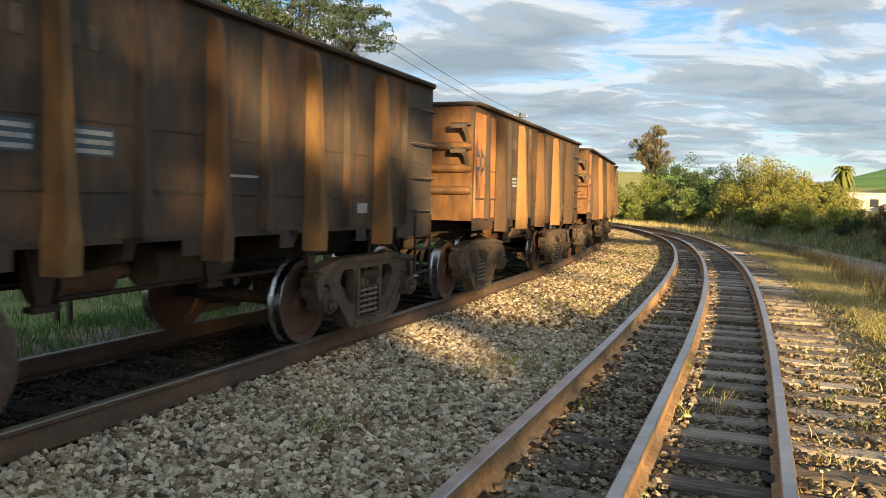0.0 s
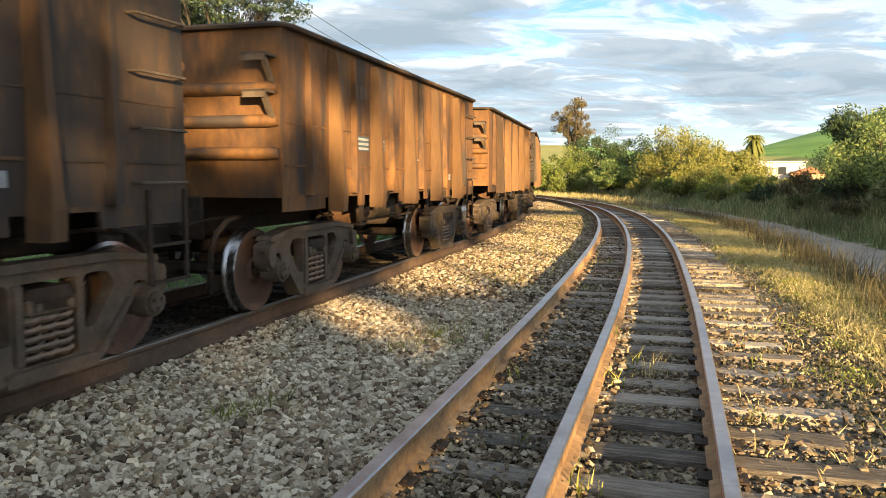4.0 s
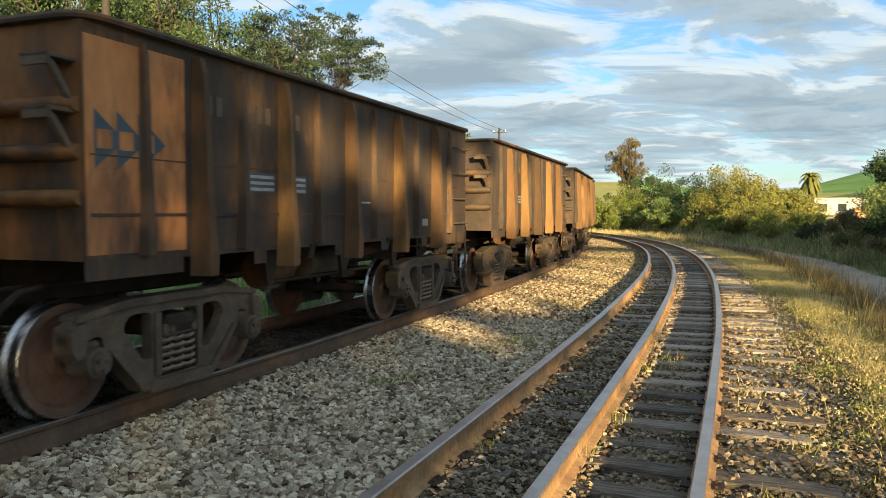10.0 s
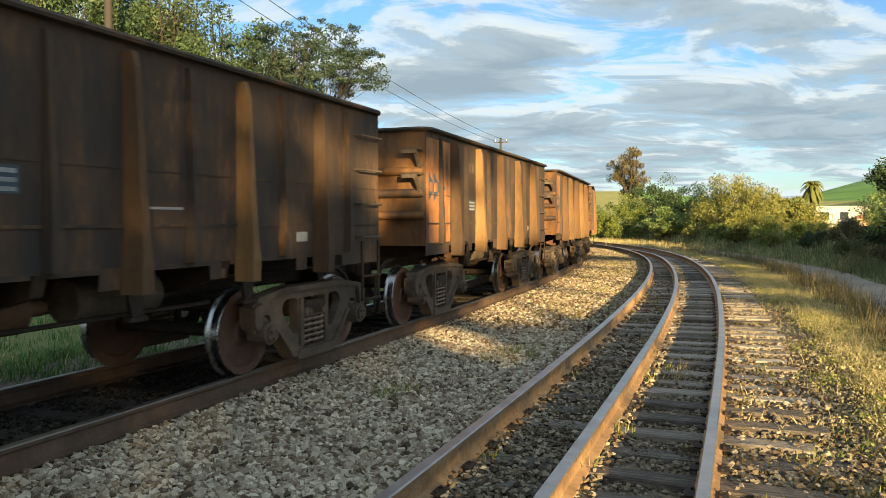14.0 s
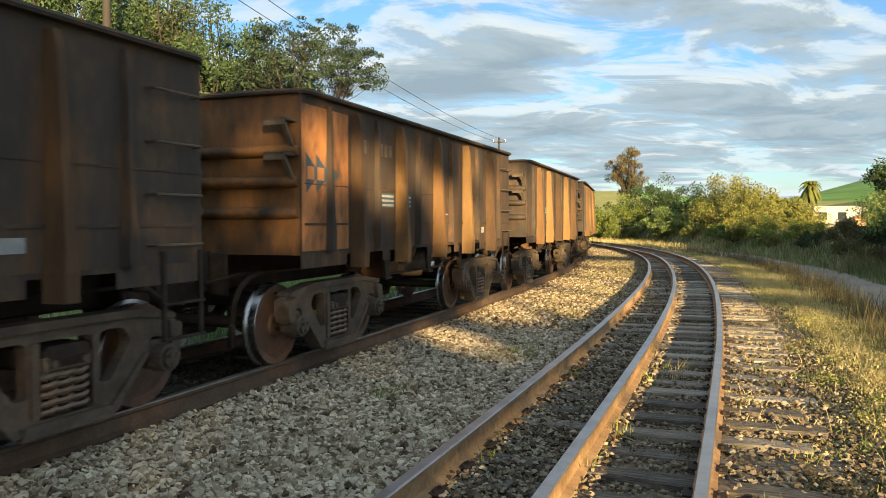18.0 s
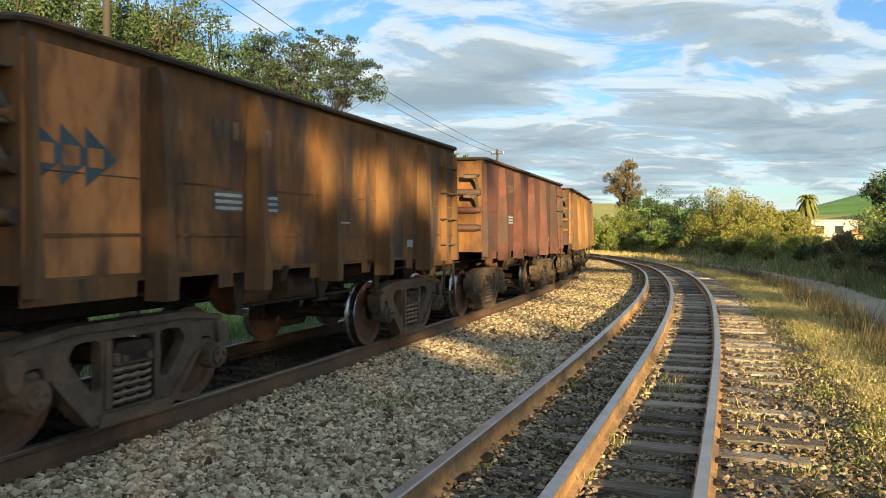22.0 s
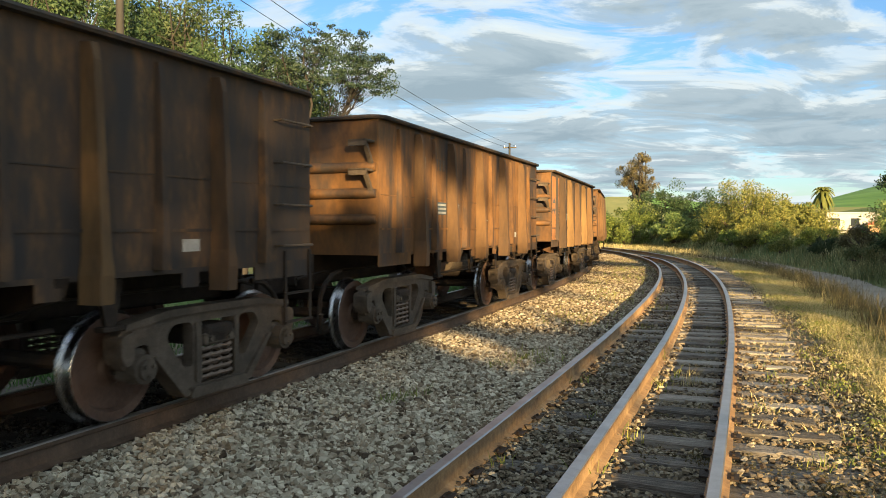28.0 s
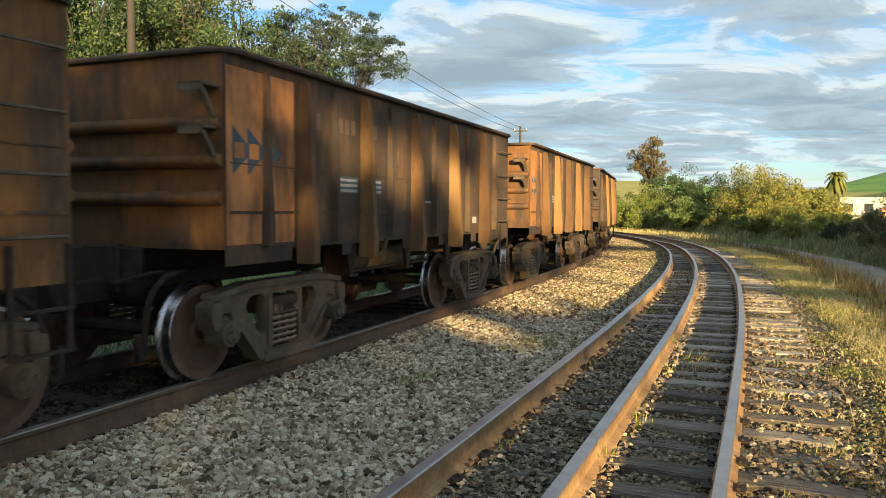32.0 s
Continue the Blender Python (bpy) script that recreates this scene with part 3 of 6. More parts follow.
# ---------- ground, road ----------
def build_ground():
    def axis(lo, hi, fine, coarse):
        a = list(np.arange(lo, hi, fine))
        step, v = fine, hi
        while v < 1600:
            a.append(v)
            step = min(step * 1.25, coarse)
            v += step
        step, v = fine, lo
        while v > -1600:
            step = min(step * 1.25, coarse)
            v -= step
            a.insert(0, v)
        return np.array(a)
    xs, ys = axis(-12, 26, 0.5, 60), axis(-6, 70, 0.6, 60)
    gx, gy = np.meshgrid(xs, ys)
    gz = ground_height(gx, gy)
    nx, ny = len(xs), len(ys)
    verts = np.stack([gx.ravel(), gy.ravel(), gz.ravel()], 1)
    i, j = np.meshgrid(np.arange(nx - 1), np.arange(ny - 1))
    a = (j * nx + i).ravel()
    faces = np.stack([a, a + 1, a + nx + 1, a + nx], 1)
    ob = fast_mesh("ground", verts, faces, M["soil"])
    me = ob.data
    me.materials.append(M["field"])
    me.materials.append(M["cane"])
    me.materials.append(M["ballast_bed"])
    me.materials.append(M["pasture"])
    c = verts[faces].mean(1)
    s, o = offsets(c[:, 0], c[:, 1])
    idx = np.zeros(len(c), np.int32)
    idx[(o < -3.0) | (o > 10.3)] = 1
    idx[(o > -2.4) & (o < 6.2)] = 3
    far = np.hypot(c[:, 0], c[:, 1])
    idx[far > 95] = 1
    idx[(far > 150) & (c[:, 0] > 100) & (c[:, 1] > 60)] = 2
    idx[(far > 200) & (idx != 2)] = 4
    me.polygons.foreach_set("material_index", idx)
    me.shade_smooth()
    tagged(ob, "flat ground of soil, grass and low green hills", "ground", kind="structure")

    v, f = [], []
    ss = np.concatenate([np.arange(-60, 60, 1.0), np.arange(60, 150, 3.0)])
    for s in ss:
        for k, off in enumerate((3.55, 4.05, 4.65, 5.25, 5.8)):
            x, y, h = line(s, siding(s) + off + 0.18 * math.sin(s * 0.6 + k))
            dip = (0.0, -0.02, 0.02, -0.02, 0.0)[k]
            v.append((x, y, dip))
    v = np.array(v)
    v[:, 2] += ground_height(v[:, 0], v[:, 1]) + 0.03
    for i in range(len(ss) - 1):
        for k in range(4):
            a = i * 5 + k
            f.append((a, a + 1, a + 6, a + 5))
    rd = fast_mesh("road", v, f, M["dust"])
    rd.data.shade_smooth()
    tagged(rd, "pale dusty dirt road beside the railway", "dirt road", kind="structure")


build_ground()

# ---------- tracks ----------
RAIL_PROFILE = [(-0.075, 0.0), (0.075, 0.0), (0.075, 0.014), (0.02, 0.034), (0.013, 0.135), (0.04, 0.15), (0.043, 0.178), (0.034, 0.188), (-0.034, 0.188), (-0.043, 0.178), (-0.04, 0.15), (-0.013, 0.135), (-0.02, 0.034), (-0.075, 0.014)]


def rail_path(off, s0, s1, far=None):
    ss = list(np.arange(s0, s1, 1.0)) if far is None else list(np.arange(far[0], s0, 10.0)) + list(np.arange(s0, s1, 1.0)) + list(np.arange(s1, far[1], 6.0))
    out = []
    for s in ss:
        x, y, h = line(s, off(s) if callable(off) else off)
        out.append((x, y, RAIL_Z - 0.188, math.cos(h), -math.sin(h)))
    return out


def rail(parent, off, s0, s1, far=None, head="rail_head", web="rail_rust"):
    v, f = sweep(rail_path(off, s0, s1, far), RAIL_PROFILE)
    k = len(RAIL_PROFILE)
    ob = link_mesh("rail", v, f, [M[web], M[head]], parent)
    idx = np.zeros(len(f), np.int32)
    q = np.arange(len(f) - 2)
    idx[:-2][(q % k >= 6) & (q % k <= 8)] = 1
    ob.data.polygons.foreach_set("material_index", idx)
    return ob


def timber_mesh(length):
    bm = box(-length / 2, length / 2, -0.11, 0.11, -0.16, 0.0, bevel=0.012)
    rng = random.Random(int(length * 100))
    bmesh.ops.subdivide_edges(bm, edges=[e for e in bm.edges if abs(e.verts[0].co.x - e.verts[1].co.x) > 1], cuts=5)
    for v in bm.verts:
        v.co.x += rng.uniform(-0.012, 0.012)
        v.co.y += rng.uniform(-0.008, 0.008)
        v.co.z += rng.uniform(-0.006, 0.006)
    return bm


def build_tracks():
    rng = random.Random(5)
    main = tagged(new("railway_track"), "main railway track of rusty steel rails on timber sleepers in ballast", "railway track", kind="structure")
    rail(main, -0.835, -60, 200, (-580, 640), "rail_bright", "rail_dark")
    rail(main, 0.835, -60, 200, (-580, 640), "rail_bright", "rail_dark")
    side = tagged(new("siding_track"), "three-rail siding track with weathered timber sleepers", "railway track", kind="structure")
    rail(side, lambda s: siding(s) - 0.835, -60, 170)
    rail(side, lambda s: siding(s) + 0.835, -60, 170)
    # the middle rail runs to a frog at the far end
    rail(side, lambda s: siding(s) + float(np.interp(s, [-60, 0, 12, 24, 34, 41], [-0.005, -0.005, -0.03, -0.16, -0.2, -0.70])), -60, 40)
    frog = box(-1.2, 1.2, -0.09, 0.09, 0.0, 0.14, bevel=0.03)
    x, y, h = line(42.5, siding(42.5) - 0.70)
    part("frog", frog, M["rail_bright"], side, "worn bright crossing frog", at=pose(x, y, 0.04, 0, 0, 90 - math.degrees(h)))
    first = None
    for i in range(-8, 150):
        s = -6 + 0.54 * (i + 8) + rng.uniform(-0.05, 0.05)
        o = siding(s) + rng.uniform(-0.06, 0.06) + 0.17
        x, y, h = line(s, o)
        m = pose(x, y, -0.004 + rng.uniform(-0.03, 0.0), rng.uniform(-1.5, 1.5), 0, -math.degrees(h) + rng.uniform(-1.5, 1.5))
        if first is None:
            first = [part("sleeper", timber_mesh(L), M["timber"], side, at=m) for L in (3.05, 2.9)]
            first[1].matrix_basis = pose(*line(-7.0, siding(-7) + 0.17)[:2], -0.004, 0, 0, -19)
        else:
            again(first[0] if rng.random() < 0.7 else first[1], side, m)
    fm = None
    for i in range(95):
        s = -12 + 0.6 * i
        x, y, h = line(s)
        m = pose(x, y, -0.002 + rng.uniform(-0.02, 0), 0, 0, -math.degrees(h) + rng.uniform(-1, 1))
        if fm is None:
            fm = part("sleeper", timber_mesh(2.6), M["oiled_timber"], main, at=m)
        else:
            again(fm, main, m)
    # tie plates and spikes by the siding's rails
    plate = None
    for i in range(34):
        s = -2 + 0.54 * i
        for off in (-0.835, 0.835):
            x, y, h = line(s, siding(s) + off)
            m = pose(x, y, 0.0, 0, 0, -math.degrees(h))
            if plate is None:
                bm = box(-0.13, 0.13, -0.075, 0.075, 0, 0.014, bevel=0.003)
                for dx, dy in ((-0.085, 0.05), (0.085, -0.05), (0.085, 0.045)):
                    add_box(bm, dx - 0.011, dx + 0.011, dy - 0.011, dy + 0.011, 0.012, 0.030, bevel=0.004)
                plate = part("tie_plate", bm, M["iron"], side, at=m)
            else:
                again(plate, side, m)


build_tracks()

# ---------- wagons ----------
HALF, WIDE, TOP, LOW = 3.98, 1.33, 2.90, 1.21      # body: half length, half width, rim and lower edge above the rail
LENGTH = 9.49                                      # from wagon to wagon


def wheel_bm():
    bm = bmesh.new()
    prof = [(0.0, -0.03), (0.12, -0.045), (0.14, -0.01), (0.33, 0.01), (0.355, -0.035), (0.425, -0.04), (0.43, -0.035), (0.435, 0.045), (0.465, 0.065), (0.462, 0.085), (0.35, 0.085), (0.33, 0.055), (0.15, 0.05), (0.13, 0.09), (0.0, 0.09)]
    seg = 36
    rings = []
    for r, y in prof:
        if r == 0:
            rings.append([bm.verts.new((0, y, 0))])
        else:
            rings.append([bm.verts.new((r * math.cos(2 * math.pi * i / seg), y, r * math.sin(2 * math.pi * i / seg))) for i in range(seg)])
    for a, b in zip(rings, rings[1:]):
        for i in range(seg):
            j = (i + 1) % seg
            if len(a) == 1:
                bm.faces.new((a[0], b[i], b[j]))
            elif len(b) == 1:
                bm.faces.new((a[i], b[0], a[j]))
            else:
                bm.faces.new((a[i], b[i], b[j], a[j]))
    return bm


def coil_bm(r, wire, z0, z1, turns):
    path, n = [], int(turns * 10)
    verts, faces, k = [], [], 5
    for i in range(n + 1):
        a = 2 * math.pi * i / 10
        cx, cy, cz = r * math.cos(a), r * math.sin(a), z0 + (z1 - z0) * i / n
        for j in range(k):
            b = 2 * math.pi * j / k
            d = wire * math.cos(b)
            verts.append((cx + math.cos(a) * d, cy + math.sin(a) * d, cz + wire * math.sin(b)))
    for i in range(n):
        for j in range(k):
            faces.append((i * k + j, i * k + (j + 1) % k, (i + 1) * k + (j + 1) % k, (i + 1) * k + j))
    bm = bmesh.new()
    vs = [bm.verts.new(v) for v in verts]
    for f in faces:
        bm.faces.new([vs[i] for i in f])
    return bm


def rounded(poly, r=0.04, n=3):
    """An outline with its corners rounded."""
    out = []
    for i, p in enumerate(poly):
        a, b, q = Vector(poly[i - 1]), Vector(poly[(i + 1) % len(poly)]), Vector(p)
        u, v = a - q, b - q
        k = min(r, u.length * 0.45, v.length * 0.45)
        s, e = q + u.normalized() * k, q + v.normalized() * k
        for m in range(n + 1):
            w = m / n
            out.append(tuple(s * (1 - w) ** 2 + q * 2 * w * (1 - w) + e * w * w))
    return out


def side_frame_bm():
    """A cast side frame: arched upper chord, knuckles over the bearings, slanting legs down to the spring seat, three windows."""
    bm = bmesh.new()
    half = [(0.0, 0.845), (0.52, 0.84), (0.80, 0.80), (1.06, 0.775), (1.15, 0.70), (1.15, 0.53), (1.09, 0.43), (1.01, 0.43), (0.98, 0.60), (0.83, 0.61), (0.80, 0.46), (0.70, 0.46), (0.40, 0.12), (0.0, 0.10)]
    outer = half + [(-u, w) for u, w in half[-2:0:-1]]
    holes = [[(-0.225, 0.72), (0.225, 0.72), (0.225, 0.18), (-0.225, 0.18)]]
    for sx in (-1, 1):
        holes.append([(sx * u, w) for u, w in ((0.31, 0.73), (0.56, 0.725), (0.63, 0.62), (0.41, 0.34), (0.31, 0.34))])
    edges = []
    for poly, r in ((outer, 0.05), (holes[0], 0.03), (holes[1], 0.07), (holes[2], 0.07)):
        vs = [bm.verts.new((u, 0.05, w)) for u, w in rounded(poly, r)]
        edges += [bm.edges.new((vs[k], vs[(k + 1) % len(vs)])) for k in range(len(vs))]
    fill = bmesh.ops.triangle_fill(bm, edges=edges, use_beauty=True)
    faces = [g for g in fill["geom"] if isinstance(g, bmesh.types.BMFace)]
    ext = bmesh.ops.extrude_face_region(bm, geom=faces)
    for v in (g for g in ext["geom"] if isinstance(g, bmesh.types.BMVert)):
        v.co.y = -0.05
    # flanges along the chord, down both legs and under the springs, and the bolster's end in the window
    add_prism(bm, rounded([(-0.60, 0.86), (0.60, 0.86), (0.62, 0.80), (-0.62, 0.80)], 0.02), -0.09, 0.09)
    add_prism(bm, rounded([(-0.36, 0.17), (0.36, 0.17), (0.40, 0.08), (-0.40, 0.08)], 0.03), -0.11, 0.11)
    for sx in (-1, 1):
        add_prism(bm, rounded([(sx * u, w) for u, w in ((0.74, 0.50), (0.80, 0.50), (0.44, 0.10), (0.36, 0.12))], 0.02), -0.085, 0.085)
        add_prism(bm, rounded([(sx * u, w) for u, w in ((0.60, 0.86), (1.08, 0.79), (1.10, 0.74), (0.60, 0.80))], 0.02), -0.085, 0.085)
        add_prism(bm, rounded([(sx * u, w) for u, w in ((1.00, 0.74), (1.15, 0.70), (1.15, 0.54), (1.10, 0.46), (1.03, 0.50))], 0.03), -0.10, 0.09)
        add_prism(bm, rounded([(sx * u, w) for u, w in ((0.225, 0.72), (0.29, 0.72), (0.29, 0.20), (0.225, 0.20))], 0.015), -0.075, 0.075)
    add_box(bm, -0.205, 0.205, -0.10, 0.08, 0.50, 0.62, bevel=0.02)
    for u in (-0.13, 0.13):
        add_cyl(bm, (u, -0.115, 0.56), (u, -0.095, 0.56), 0.03, seg=8)
    return bm


SHARED = {}


def shared_part(key, name, make, mat, parent, at, label="", smooth=False):
    """A part whose mesh is made once and used by all wagons."""
    if key not in SHARED:
        bm = make()
        me = bpy.data.meshes.new(name)
        bmesh.ops.recalc_face_normals(bm, faces=bm.faces[:])
        bm.to_mesh(me)
        bm.free()
        me.materials.append(mat)
        if smooth:
            me.shade_smooth()
            me.set_sharp_from_angle(angle=radians(40))
        SHARED[key] = me
    ob = new(name, SHARED[key])
    ob.parent = parent
    ob.matrix_basis = at
    if label:
        ob["label"] = label
    return ob


def running_gear(w):
    """Trucks, couplers, centre sill and brake gear under a wagon's body."""
    for cx in (-2.79, 2.79):
        t = shared_part("bolster", "truck", lambda: box(-0.2, 0.2, -1.15, 1.15, 0.50, 0.68, bevel=0.03), M["iron"], w, pose(cx, 0, 0), "cast steel truck with coil springs and two wheelsets")
        for sy in (-1, 1):
            shared_part("frame", "side_frame", side_frame_bm, M["cast_iron"], t, pose(0, sy * 1.05, 0, 0, 0, 0))
            for k, ox in enumerate((-0.135, 0.0, 0.135)):
                shared_part("coil", "spring", lambda: coil_bm(0.066, 0.020, 0.19, 0.49, 5), M["spring"], t, pose(ox, sy * 1.06, 0))
        for ax in (-0.95, 0.95):
            shared_part("axle", "axle", lambda: cyl((0, -0.98, 0.43), (0, 0.98, 0.43), 0.07, seg=10), M["iron"], t, pose(ax, 0, 0))
            for sy in (-1, 1):
                wh = shared_part("wheel", "wheel", wheel_bm, M["wheel_face"], t, pose(ax, sy * 0.835, 0.43, 0, 0, 0 if sy < 0 else 180), "steel wheel with a bright worn tread", smooth=True)
                shared_part("box", "bearing", lambda: bearing_bm(), M["cast_iron"], t, pose(ax, sy * 1.06, 0.43, 0, 0, 0 if sy < 0 else 180))
    shared_part("sill", "centre_sill", lambda: box(-HALF - 0.1, HALF + 0.1, -0.22, 0.22, 0.78, 1.22, bevel=0.02), M["iron"], w, pose(0, 0, 0))
    for sx in (-1, 1):
        shared_part("coupler", "coupler", coupler_bm, M["iron"], w, pose(sx * (HALF + 0.05), 0, 0, 0, 0, 0 if sx > 0 else 180), smooth=True)
        shared_part("hose", "air_hose", hose_bm, M["iron"], w, pose(sx * (HALF + 0.03), -0.72, 0, 0, 0, 0 if sx > 0 else 180), "black rubber air hose", smooth=True)
    shared_part("tank", "brake_reservoir", lambda: cyl((-0.75, 0, 0), (0.15, 0, 0), 0.17, seg=16), M["cast_iron"], w, pose(0.5, -0.75, 0.94), smooth=True)
    shared_part("cylinder", "brake_cylinder", cylinder_bm, M["brake_rust"], w, pose(-0.9, -0.8, 0.92), smooth=True)
    shared_part("rod", "brake_rod", lambda: cyl((-1.2, 0, 0), (1.2, 0, 0), 0.02, seg=6), M["iron"], w, pose(0, -0.95, 0.80))
    for u in (-1.45, 0.1, 1.55):
        shared_part("hanger", "hanger", hanger_bm, M["iron"], w, pose(u, -1.12, 0))
    shared_part("pipe", "brake_pipe", pipe_bm, M["iron"], w, pose(0, -0.62, 0), smooth=True)
    for sx in (-1, 1):
        shared_part("crossbearer", "cross_bearer", lambda: prism([(-1.35, 1.2), (1.35, 1.2), (1.3, 1.05), (0.3, 0.8), (-0.3, 0.8), (-1.3, 1.05)], -0.05, 0.05, axis="x"), M["iron"], w, pose(sx * 0.95, 0, 0))


def hanger_bm():
    """A tapering bracket that hangs from the sill, with its foot plate."""
    bm = prism(rounded([(-0.12, 1.15), (0.12, 1.15), (0.05, 0.80), (-0.05, 0.80)], 0.02), -0.02, 0.02)
    add_box(bm, -0.10, 0.10, -0.05, 0.05, 0.76, 0.80, bevel=0.008)
    return bm


def pipe_bm():
    """The train pipe: along under the side with a dip in the middle."""
    return tube_bm([(-4.3, 0.25, 0.9), (-3.95, 0.1, 0.97), (-1.7, 0.0, 0.98), (-1.5, 0.0, 0.88), (1.2, 0.0, 0.88), (1.45, 0.0, 0.98), (3.9, 0.1, 0.97), (4.3, 0.25, 0.9)], 0.02, 6)


def bearing_bm():
    bm = box(-0.115, 0.115, -0.04, 0.1, -0.09, 0.15, bevel=0.03)
    add_cyl(bm, (0, -0.13, 0), (0, 0.0, 0), 0.115, 0.125, seg=18)
    add_cyl(bm, (0, -0.165, 0), (0, -0.12, 0), 0.085, seg=18)
    for k in range(3):
        a = 2 * math.pi * k / 3 + 0.5
        add_cyl(bm, (0.05 * math.cos(a), -0.185, 0.05 * math.sin(a)), (0.05 * math.cos(a), -0.16, 0.05 * math.sin(a)), 0.02, seg=6)
    return bm


def coupler_bm():
    bm = box(0, 0.42, -0.09, 0.09, 0.70, 0.90, bevel=0.02)
    add_box(bm, 0.36, 0.66, -0.15, 0.13, 0.66, 0.94, bevel=0.05)
    add_box(bm, -0.05, 0.02, -0.45, 0.45, 0.74, 1.2, bevel=0.02)
    return bm


def tube_bm(pts, r, seg=7):
    """One bent tube through the points."""
    bm, rings = bmesh.new(), []
    pts = [Vector(p) for p in pts]
    for k, p in enumerate(pts):
        d = (pts[min(k + 1, len(pts) - 1)] - pts[max(k - 1, 0)]).normalized()
        u = d.cross(Vector((0.1, 0.97, 0.2))).normalized()
        w = d.cross(u)
        rings.append([bm.verts.new(p + (u * math.cos(2 * math.pi * m / seg) + w * math.sin(2 * math.pi * m / seg)) * r) for m in range(seg)])
    for p, q in zip(rings, rings[1:]):
        for m in range(seg):
            bm.faces.new((p[m], p[(m + 1) % seg], q[(m + 1) % seg], q[m]))
    bm.faces.new(rings[0][::-1])
    bm.faces.new(rings[-1])
    return bm


def hose_bm():
    return tube_bm([(-0.2, 0, 0.98), (-0.02, -0.02, 0.95), (0.10, -0.06, 0.84), (0.14, -0.1, 0.68), (0.14, -0.12, 0.50), (0.18, -0.1, 0.34), (0.26, -0.05, 0.26), (0.36, 0.0, 0.28), (0.42, 0.05, 0.38), (0.44, 0.08, 0.5)], 0.03)


def cylinder_bm():
    bm = cyl((-0.28, 0, 0), (0.2, 0, 0), 0.17, seg=16)
    add_cyl(bm, (-0.3, 0, 0), (-0.26, 0, 0), 0.2, seg=16)
    add_cyl(bm, (0.2, 0, 0), (0.42, 0, 0), 0.06, seg=10)
    add_box(bm, -0.2, 0.15, -0.08, 0.08, 0.1, 0.38, bevel=0.01)
    return bm


def rim_bm(w=0.075, h=0.095, r=0.14):
    """The top chord: a flanged band round the body with rounded corners."""
    bm = bmesh.new()
    pts = []
    for cx, cy, a0 in ((HALF - r, WIDE - r, 0), (-HALF + r, WIDE - r, 90), (-HALF + r, -WIDE + r, 180), (HALF - r, -WIDE + r, 270)):
        for k in range(6):
            a = radians(a0 + 18 * k)
            pts.append((cx, cy, math.cos(a), math.sin(a)))
    prof = [(r - 0.03, TOP - h), (r + w, TOP - h), (r + w + 0.012, TOP - h / 2), (r + w, TOP), (r - 0.03, TOP)]
    rings = [[bm.verts.new((cx + c * u, cy + s * u, z)) for u, z in prof] for cx, cy, c, s in pts]
    n, k = len(rings), len(prof)
    for i in range(n):
        for j in range(k):
            a, b = rings[i], rings[(i + 1) % n]
            bm.faces.new((a[j], b[j], b[(j + 1) % k], a[(j + 1) % k]))
    return bm


def rib_bm(low, deep, wide):
    """A pressed side post, deeper towards its foot."""
    bm = bmesh.new()
    z1 = TOP - 0.13
    secs = [(low, deep * 0.94, wide * 1.05), (low + 0.20, deep, wide), (low + 0.34, deep * 0.95, wide * 0.72), (1.9, deep * 0.8, wide * 0.60), (z1 - 0.10, deep * 0.62, wide * 0.52), (z1 + 0.02, deep * 0.45, wide * 0.50)]
    rings = []
    for z, d, w in secs:
        rings.append([bm.verts.new((u, v, z)) for u, v in ((-w, 0.0), (-w * 0.75, -d), (w * 0.75, -d), (w, 0.0))])
    for a, b in zip(rings, rings[1:]):
        for i in range(4):
            bm.faces.new((a[i], a[(i + 1) % 4], b[(i + 1) % 4], b[i]))
    bm.faces.new(rings[0][::-1])
    bm.faces.new(rings[-1])
    return bm


def end_rib_bm():
    bm = bmesh.new()
    prof = [(math.cos(radians(a)) * 0.12, math.sin(radians(a)) * 0.065) for a in range(-90, 91, 30)]
    rings = [[bm.verts.new((-u, y, w)) for u, w in prof] for y in (-1.3, -1.22, 1.22, 1.3)]
    for ring in (rings[0], rings[3]):
        for v in ring:
            v.co.x *= 0.55
            v.co.z *= 0.8
    for a, b in zip(rings, rings[1:]):
        for i in range(len(prof) - 1):
            bm.faces.new((a[i], a[i + 1], b[i + 1], b[i]))
    bm.faces.new(rings[0])
    bm.faces.new(rings[-1][::-1])
    return bm


def step_bm():
    """A pressed end step with its slanting strut."""
    bm = bmesh.new()
    add_box(bm, -0.24, 0.0, -0.12, 0.12, 0.0, 0.03, bevel=0.006)
    add_box(bm, -0.24, -0.215, -0.12, 0.12, -0.05, 0.03)
    a = [(-0.24, -0.02), (-0.19, -0.02), (0.0, -0.28), (-0.05, -0.28)]
    add_prism(bm, a, -0.12, -0.07)
    return bm


RIB_X = [-3.42, -2.82, -2.20, -1.55, -0.87, -0.17, 0.50, 1.17, 1.84, 2.50, 3.15]


def rungs(w, xs, zs, half, sy=-1):
    for x in xs:
        for z in zs:
            shared_part(("rung", half), "ladder_rung", lambda: rung_bm(half), M["cast_iron"], w, pose(x, sy * (WIDE + 0.0), z, 0, 0, 0 if sy < 0 else 180))


def rung_bm(half):
    bm = cyl((-half, -0.09, 0), (half, -0.09, 0), 0.012, seg=6)
    for sx in (-1, 1):
        add_cyl(bm, (sx * half, -0.09, 0), (sx * half, 0.01, 0), 0.012, seg=6)
    return bm


